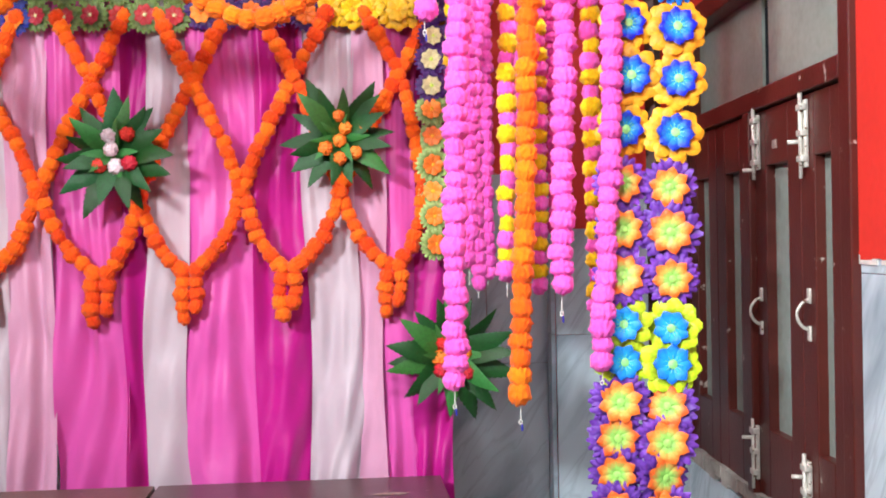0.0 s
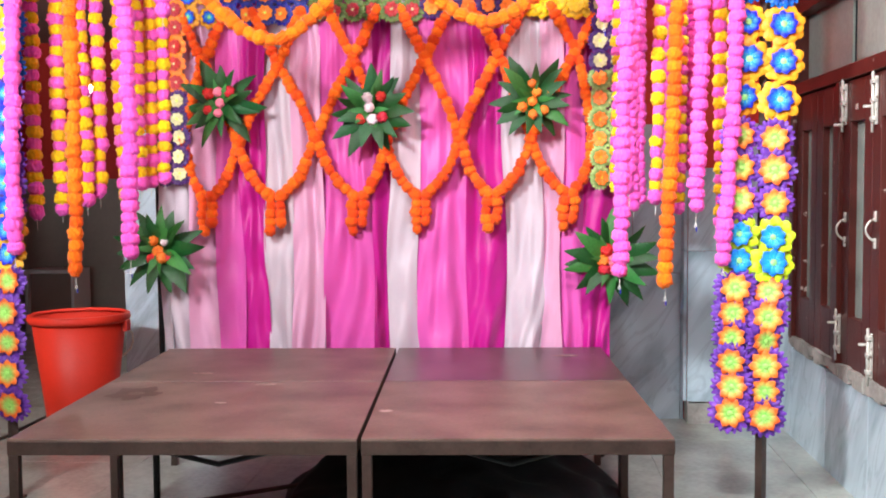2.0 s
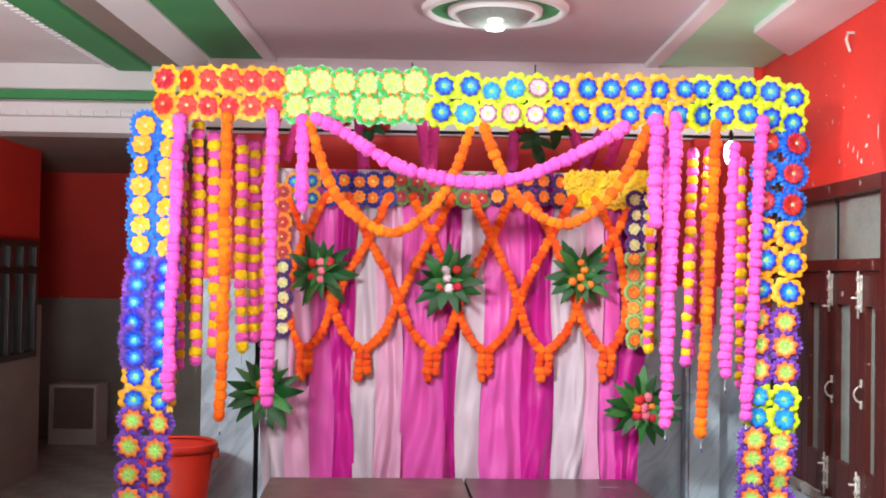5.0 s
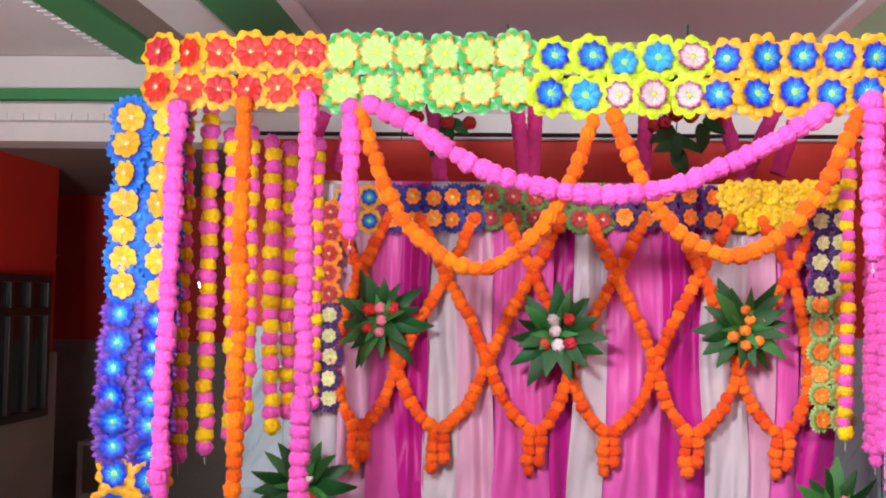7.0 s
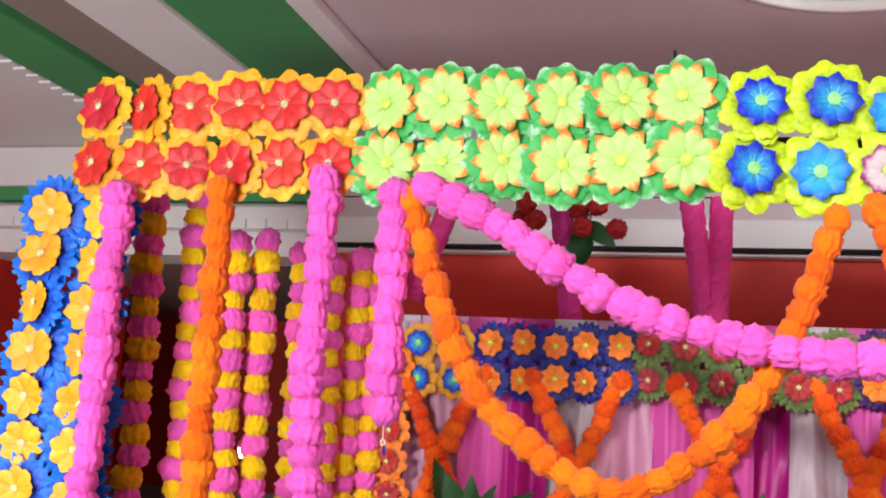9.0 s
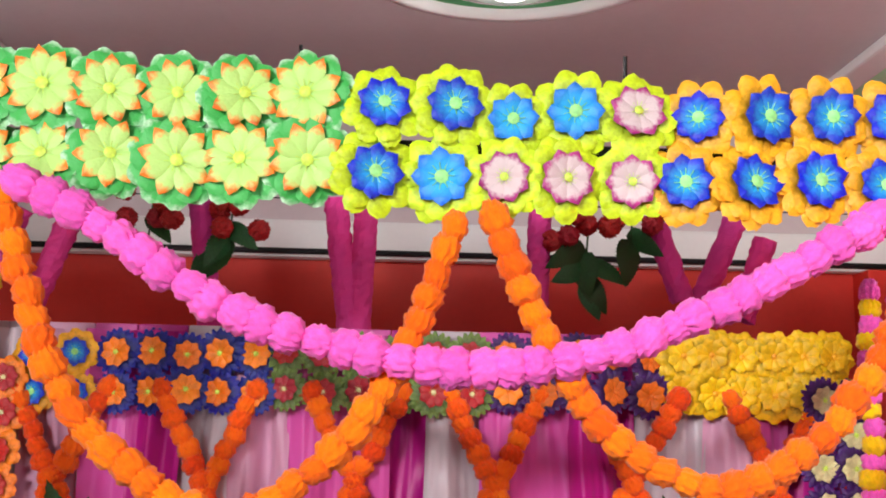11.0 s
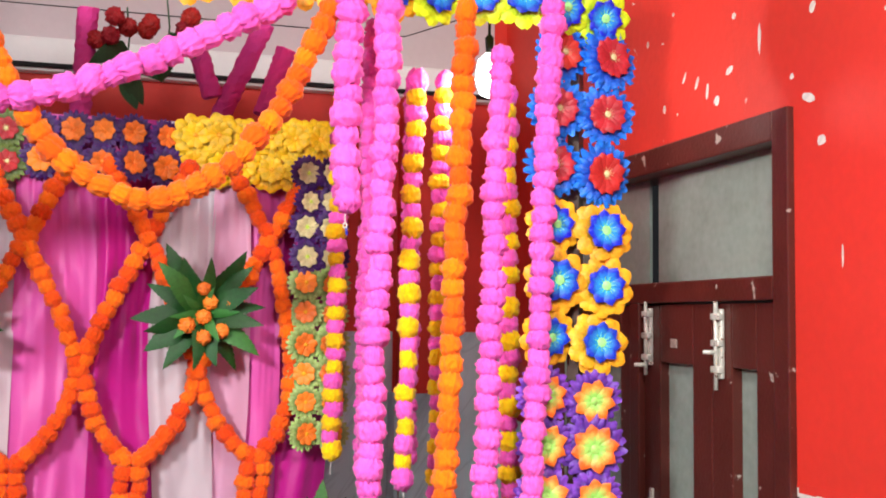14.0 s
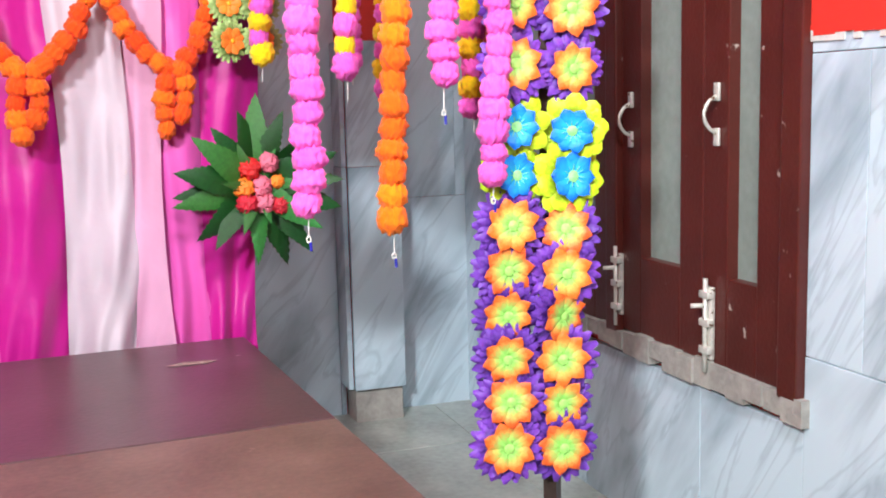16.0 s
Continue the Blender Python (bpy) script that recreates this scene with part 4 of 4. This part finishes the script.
def blossoms(parent, points, colours, radius, step):
    for k, (p, d) in enumerate(along(points, step)):
        q = d.to_track_quat("Z", "Y").to_matrix().to_4x4()
        wob = Vector((random.uniform(-1, 1), random.uniform(-1, 1), 0)) * 0.15 * radius
        s = radius * random.uniform(0.84, 1.14)
        child("blossom", random.choice(POMS[colours[k % len(colours)]]), parent, Matrix.Translation(p + wob) @ q @ pose(0, 0, 0, random.uniform(-17, 17), random.uniform(-17, 17), random.uniform(0, 360)) @ Matrix.Diagonal((s, s, 0.74 * step * random.uniform(0.88, 1.12), 1)))


HANG = "hanging garlands of the canopy"


def hanging(label, colours, top, bottom, radius, step, group, tail=True):
    t = thing("garland", label, "flower garland", group)
    sway = 0.006 * random.uniform(-1, 1)
    x0, y0, z0 = top
    x1, y1, z1 = bottom
    pts = [(x0 + (x1 - x0) * u + sway * math.sin(7 * u), y0 + (y1 - y0) * u, z0 + (z1 - z0) * u) for u in (0, 0.25, 0.5, 0.75, 1)]
    blossoms(t, pts, colours, radius, step)
    b = tube([(x0, y0 + 0.012, z0 + 0.03), pts[2], (x1, y1, z1 - (0.042 if tail else 0.0))], 0.0012, 5)
    part("thread", b, STRING, t, "white thread")
    if tail and group == HANG:
        c = [(x1 + 0.0045 * math.sin(0.9 * k), y1, z1 - 0.047 - 0.006 * math.cos(0.9 * k)) for k in range(8)]
        part("thread_loop", tube(c, 0.0018, 5), STRING, t, "white loop")
        part("end_bead", tube([(x1 + 0.003, y1, z1 - 0.052), (x1 + 0.004, y1, z1 - 0.070)], 0.003, 6), PETAL["navy"], t, "dark end bead")
    return t


G = -0.885
for x0, z0, x1, z1, tone, r in (
    (-1.375, 2.215, -1.40, 0.83, "pink", 0.033),
    (-1.135, 2.225, -1.145, 0.745, "orange", 0.031),
    (-0.912, 2.245, -0.915, 0.805, "pink", 0.033),
    (-0.765, 2.22, -0.76, 1.785, "pink", 0.034),
    (0.978, 2.245, 0.978, 1.735, "pink", 0.036),
    (1.078, 2.26, 1.04, 0.745, "pink", 0.032),
    (1.272, 2.225, 1.215, 0.70, "orange", 0.030),
    (1.362, 2.12, 1.33, 0.985, "pink", 0.031),
    (1.508, 2.255, 1.435, 0.80, "pink", 0.032),
):
    words = "pink tinsel ball garland hanging from canopy bar" if tone == "pink" else "orange marigold garland hanging from canopy bar"
    if z1 > 1.7:
        words = "short pink tinsel ball garland hanging from canopy bar"
    hanging(words, [tone], (cx(x0), G, cz(z0)), (cx(x1), G, cz(z1)), r, (1.36 if tone == "pink" else 1.5) * r, HANG)
TWO = "pink and yellow garlands of the canopy sides"
for x, y, z0, z1 in ((-1.42, -0.66, 2.22, 1.0), (-1.29, -0.46, 2.22, 1.04), (-1.17, -0.33, 2.2, 1.06), (-1.115, -0.26, 2.2, 1.09), (-1.06, -0.18, 2.2, 1.11), (-1.355, -0.56, 2.25, 1.03), (-1.235, -0.40, 2.24, 1.06), (-1.02, -0.15, 2.18, 1.13), (1.236, -0.55, 2.1, 1.05), (1.33, -0.50, 2.12, 1.02), (1.09, -0.25, 2.15, 1.07), (1.44, -0.72, 2.1, 0.95)):
    hanging("thin garland of alternating pink and yellow balls", ["pink", "yellow"], (cx(x), y, cz(z0) + random.uniform(-0.05, 0.03)), (cx(x) + random.uniform(-0.02, 0.02), y, z1 + 0.06 + random.uniform(-0.02, 0.02)), 0.034 if x < 0 else 0.028, (0.046 if x < 0 else 0.041) * random.uniform(0.95, 1.1), TWO)
for x, y, z0, z1 in ((1.10, -0.62, 2.24, 1.08), (1.14, -0.40, 2.2, 1.03), (1.185, -0.2, 2.15, 1.06), (1.40, -0.3, 2.15, 1.2), (1.30, -0.28, 2.15, 1.08)):
    hanging("thin deep pink ball garland at the canopy side", ["deep" if x > 1.35 else "pink"], (cx(x), y, cz(z0)), (cx(x), y, z1 + 0.05), 0.027, 0.037, TWO)


def swag(label, tone, points, radius, group):
    t = thing("swag_garland", label, "flower garland", group)
    blossoms(t, [(cx(x), y, cz(z)) for x, y, z in points], [tone], radius, (1.4 if tone == "pink" else 1.55) * radius)
    return t


SW = "swags across the canopy front"
P = FB - 0.06
swag("pink tinsel garland in one wide swag across the front", "pink", [(-0.686, P, 2.225), (-0.526, P, 2.14), (-0.326, P, 2.015), (-0.086, P, 1.945), (0.104, P, 1.925), (0.314, P, 1.955), (0.564, P, 2.06), (0.734, P, 2.155), (0.844, P, 2.22)], 0.034, SW)
swag("orange marigold garland in a deep swag", "orange", [(-0.735, P + 0.03, 2.21), (-0.62, P + 0.03, 1.90), (-0.50, P + 0.03, 1.76), (-0.31, P + 0.03, 1.675), (-0.12, P + 0.03, 1.80), (0.0, P + 0.03, 2.0), (0.065, P + 0.03, 2.195)], 0.0285, SW)
swag("orange marigold garland in a deep swag", "orange", [(0.135, P + 0.03, 2.19), (0.230, P + 0.03, 1.97), (0.335, P + 0.03, 1.82), (0.515, P + 0.03, 1.73), (0.685, P + 0.03, 1.80), (0.825, P + 0.03, 1.97), (0.945, P + 0.03, 2.22)], 0.0285, SW)

# lattice of deep orange strings on the curtain
LAT = "orange lattice on the curtain"
LY = -0.115
UP = [(-0.789, 1.76), (-0.438, 1.745), (-0.088, 1.765), (0.246, 1.76), (0.58, 1.775), (0.93, 1.78)]
MID = [(-0.635, 1.375), (-0.266, 1.40), (0.059, 1.378), (0.402, 1.395), (0.729, 1.385)]
TAS = [(-0.785, 1.10), (-0.458, 1.10), (-0.07, 1.10), (0.223, 1.105), (0.552, 1.11), (0.902, 1.115)]


def strand(points):
    t = thing("lattice_strand", "deep orange marigold string pinned on the curtain", "flower garland", LAT)
    blossoms(t, [(x, LY + random.uniform(-0.006, 0.006), z) for x, z in points], ["flame"], 0.027, 0.039)


for i, u in enumerate(UP):
    a = (u[0] - 0.11, 1.98)
    b = (u[0] + 0.11, 1.98)
    left = MID[i - 1] if i else (-0.895, 1.395)
    right = MID[i] if i < 5 else (1.006, 1.39)
    bow = 0.02
    strand([b, u, ((u[0] + left[0]) / 2 - 0.5 * bow, (u[1] + left[1]) / 2), left])
    strand([a, u, ((u[0] + right[0]) / 2 + 0.5 * bow, (u[1] + right[1]) / 2), right])
    t = TAS[i]
    strand([left, ((left[0] + t[0]) / 2 - bow, (left[1] + t[1]) / 2 - bow), (t[0] - 0.012, t[1] + 0.02)])
    strand([right, ((right[0] + t[0]) / 2 + bow, (right[1] + t[1]) / 2 - bow), (t[0] + 0.012, t[1] + 0.02)])
    strand([(t[0] - 0.022, t[1] + 0.03), (t[0] - 0.028, t[1] - 0.06), (t[0] - 0.02 + random.uniform(-0.01, 0.01), t[1] - 0.15)])
    strand([(t[0] + 0.022, t[1] + 0.03), (t[0] + 0.02, t[1] - 0.05), (t[0] + 0.012 + random.uniform(-0.01, 0.01), t[1] - random.uniform(0.08, 0.13))])

# ---- bouquets ----


def frond(length, width, teeth=13):
    """A pointed toothed leaf along +x in the xz plane, folded at the midrib and arching."""
    bm = bmesh.new()
    rows = []
    for k in range(2 * teeth + 1):
        u = k / (2 * teeth)
        w = width * math.sin(math.pi * (0.07 + 0.93 * u) ** 0.72) ** 0.85 * (1.0 if k % 2 == 0 else 0.88)
        x = length * u
        y = -0.16 * length * math.sin(math.pi * 0.75 * u) + 0.02 * length
        rows.append([bm.verts.new((x + (0.012 * length if k % 2 == 0 else 0), y + 0.22 * w + (0.012 * length if k % 2 else 0), w)), bm.verts.new((x, y, 0)), bm.verts.new((x + (0.012 * length if k % 2 == 0 else 0), y + 0.22 * w, -w))])
    for a, b in zip(rows, rows[1:]):
        for q in (0, 1):
            bm.faces.new((a[q], b[q], b[q + 1], a[q + 1]))
    return bm


FRONDS = [mesh_of("leaf", frond(1.0, w), m, True) for w, m in ((0.165, LEAF), (0.18, LEAF), (0.15, LEAF_L))]


def rosebud(material):
    bm = bmesh.new()
    bmesh.ops.create_icosphere(bm, subdivisions=4, radius=1)
    for v in bm.verts:
        d = v.co.normalized()
        fold = abs(noise.noise(d * 2.6 + Vector((5, 0, 0)))) + 0.5 * abs(noise.noise(d * 6.0))
        v.co = d * (1.08 - 0.75 * fold)
    return mesh_of("rose", bm, material, True)


ROSES = {k: rosebud(PETAL[k]) for k in ("white", "red", "orange", "maroon")}
ROSES["pink"] = rosebud(mat("rose_pink", (0.85, 0.2, 0.3), 0.6, 0.2, 30, 0.3, 120))


def bouquet(x, y, z, radius, label, flowers, seed):
    rnd = random.Random(seed)
    t = thing("bouquet", label, "artificial bouquet", "leaf bouquets of the backdrop", m=pose(x, y, z))
    n = 18
    for k in range(n):
        a = 360 * k / n + rnd.uniform(-9, 9)
        s = radius * rnd.uniform(0.80, 1.06) * (1.08 if k % 3 == 0 else 1.0)
        child("leaf", FRONDS[k % 3 if rnd.random() < 0.5 else k % 2], t, pose(0, -0.01 * (k % 3), 0, 0, a, 0) @ pose(0, 0, 0, rnd.uniform(-35, 35), 0, rnd.uniform(-22, 12)) @ Matrix.Diagonal((s, s, s * rnd.uniform(0.9, 1.25), 1)))
    for k in range(6):
        a = 60 * k + rnd.uniform(-20, 20)
        s = radius * rnd.uniform(0.45, 0.62)
        child("leaf", FRONDS[2], t, pose(0, -0.035, 0, 0, a, 0) @ pose(0, 0, 0, rnd.uniform(-30, 30), 0, rnd.uniform(-30, -10)) @ Matrix.Diagonal((s, s, s, 1)))
    for tone, dx, dz, s in flowers:
        child("rose", ROSES[tone], t, pose(dx, -0.06 + rnd.uniform(-0.01, 0.01), dz, rnd.uniform(-20, 20), rnd.uniform(0, 360), rnd.uniform(-20, 20)) @ Matrix.Scale(s, 4))
    return t


bouquet(-0.695, -0.15, 1.56, 0.20, "green leaf bouquet with pink and red roses on lattice", [("pink", 0.0, 0.05, 0.026), ("pink", 0.005, 0.0, 0.024), ("pink", 0.0, -0.045, 0.022), ("red", -0.045, 0.045, 0.03), ("red", 0.05, 0.05, 0.03), ("red", -0.05, -0.03, 0.024)], 5)
bouquet(0.005, -0.15, 1.52, 0.21, "green leaf bouquet with white and red roses on lattice", [("white", -0.012, 0.055, 0.028), ("white", -0.005, 0.012, 0.026), ("white", 0.008, -0.045, 0.03), ("red", 0.05, 0.06, 0.026), ("red", -0.045, -0.04, 0.026), ("red", 0.055, -0.035, 0.028)], 6)
bouquet(0.735, -0.15, 1.56, 0.20, "green leaf bouquet with small orange flowers on lattice", [("orange", 0.0, 0.07, 0.022), ("orange", 0.02, 0.03, 0.024), ("orange", 0.0, -0.01, 0.024), ("orange", -0.045, -0.035, 0.026), ("orange", 0.05, -0.05, 0.024), ("orange", 0.0, -0.07, 0.024), ("orange", 0.075, 0.03, 0.02)], 7)
bouquet(-1.0, -0.13, 0.89, 0.23, "green leaf bouquet with orange and red roses at curtain edge", [("orange", -0.02, 0.04, 0.026), ("white", 0.03, 0.035, 0.02), ("orange", 0.0, -0.01, 0.03), ("orange", 0.02, -0.04, 0.028), ("red", -0.03, -0.045, 0.028), ("red", 0.05, -0.04, 0.026)], 8)
bouquet(1.085, -0.15, 0.84, 0.225, "green leaf bouquet with pink and red roses at curtain edge", [("pink", 0.03, 0.06, 0.028), ("red", -0.02, 0.045, 0.032), ("orange", -0.035, -0.005, 0.03), ("pink", 0.01, 0.0, 0.03), ("pink", 0.015, -0.04, 0.032), ("red", -0.03, -0.045, 0.03), ("red", 0.055, -0.05, 0.026), ("orange", 0.05, 0.01, 0.02)], 12)

# ---- drapes and roses under the canopy roof ----


def tassel(x0, z0, x1, z1, y, r, tone):
    t = thing("tinsel_drop", "fluffy deep pink tinsel hanging under the canopy roof", "tinsel", "tinsel drops under the canopy")
    b = bmesh.new()
    n = max(8, int(abs(z0 - z1) / 0.012))
    add_tube(b, [(x0 + (x1 - x0) * k / n, y, z0 + (z1 - z0) * k / n) for k in range(n + 1)], r, 14)
    for v in b.verts:
        v.co += 0.2 * r * noise.noise_vector(v.co * 70)
    part("tinsel", b, tone, t, smooth=False)


for x0, z0, x1, z1 in ((-0.53, 2.5, -0.48, 2.08), (-0.17, 2.5, -0.12, 2.14), (-0.085, 2.5, -0.10, 2.12), (0.385, 2.5, 0.37, 2.16), (0.70, 2.45, 0.77, 2.25), (0.93, 2.5, 0.74, 2.06), (1.0, 2.42, 0.93, 2.2), (-0.85, 2.48, -0.95, 2.2), (-1.0, 2.45, -1.08, 2.25)):
    tassel(x0, z0, x1, z1, 0.12, 0.032, DEEP)


def rose_sprig(x, z, leaves, seed):
    rnd = random.Random(seed)
    t = thing("rose_sprig", "dark red rose sprig with green leaves hanging under the roof", "artificial flower", "rose sprigs under the canopy", m=pose(x, 0.1, z))
    b = tube([(0, 0, 0.09), (0.01, 0, 0), (0.0, 0, -0.14)], 0.003, 5)
    part("stem", b, LEAF, t)
    for k in range(5):
        child("rose", ROSES["maroon"], t, pose(rnd.uniform(-0.09, 0.09), rnd.uniform(-0.05, 0), rnd.uniform(-0.05, 0.06), rnd.uniform(-60, 60), rnd.uniform(0, 360), rnd.uniform(-60, 60)) @ Matrix.Scale(0.032, 4))
    for k in range(leaves):
        s = rnd.uniform(0.09, 0.14)
        child("leaf", FRONDS[k % 2], t, pose(0, 0, -0.03 - 0.02 * k, 0, rnd.uniform(20, 160), 0) @ pose(0, 0, 0, rnd.uniform(-40, 40), 0, 0) @ Matrix.Diagonal((s, s, 1.6 * s, 1)))


rose_sprig(-0.66, 2.47, 1, 1)
rose_sprig(-0.45, 2.45, 4, 2)
rose_sprig(0.50, 2.42, 6, 3)
rose_sprig(0.62, 2.46, 2, 4)

# ---- tiles, last ----


def tile_mesh(w, h, d):
    return mesh_of("tile", box(0, w, -d, 0, 0, h, 0.0025), MARBLE)


def tile_run(parent, origin, turn, length, height, tw, th):
    """Marble tiles on a wall: from origin along the wall's own x, its face towards -y."""
    cache = {}
    z = 0.0
    j = 0
    while z < height - 0.01:
        h = min(th, height - z)
        x, first = 0.0, True
        while x < length - 0.01:
            w = min(tw * (0.5 if first and j % 2 else 1.0), length - x)
            first = False
            key = (round(w, 3), round(h, 3))
            if key not in cache:
                cache[key] = tile_mesh(w - 0.0016, h - 0.0016, 0.018)
            child("tile", cache[key], parent, Matrix.Translation(origin) @ pose(0, 0, 0, 0, 0, turn) @ pose(x + 0.0008, random.uniform(-0.0012, 0.0012), z + 0.0008))
            x += w
        z += h
        j += 1


tile_run(wall_back, (-1.58, BW - 0.001, FL), 0, 3.14, 1.5 - FL, 0.52, 0.81)
tile_run(pilaster, (PX0 - 0.001, PY - 0.002, FL + 0.13), 0, PX1 - PX0 + 0.002, 1.25, 0.5, 0.81)
tile_run(pilaster, (PX0 - 0.002, BW, FL + 0.13), -90, BW - PY, 1.25, 0.5, 0.81)
tile_run(wall_back, (PX1, BW - 0.001, FL), 0, RW - PX1 + 0.02, 1.5 - FL, 0.52, 0.81)
tile_run(wall_right, (RW + 0.021, BW, FL), -90, BW - WY1, 1.145 - FL, 0.62, 1.145 - FL)
tile_run(wall_right, (RW + 0.021, WY1, FL), -90, WY1 - WY0, WZ0 - 0.06 - FL, 0.62, 0.46)
tile_run(wall_right, (RW + 0.021, WY0, FL), -90, 3.4, 1.159 - FL, 0.34, 0.62)
slab = mesh_of("floor_tile", box(0, 0.597, 0, 0.597, 0, 0.006, 0.001), FLOOR)
for i in range(13):
    for j in range(18):
        child("floor_tile", slab, floor, pose(-5.3 + 0.6 * i, -6.2 + 0.6 * j, FL + random.uniform(-0.0005, 0.0005)))
tagged(obj("floor_inlay", box(-2.02, -1.985, -6, FARW, FL, FL + 0.0085), INLAY), "black inlay line across the stone floor", "floor", **structure)
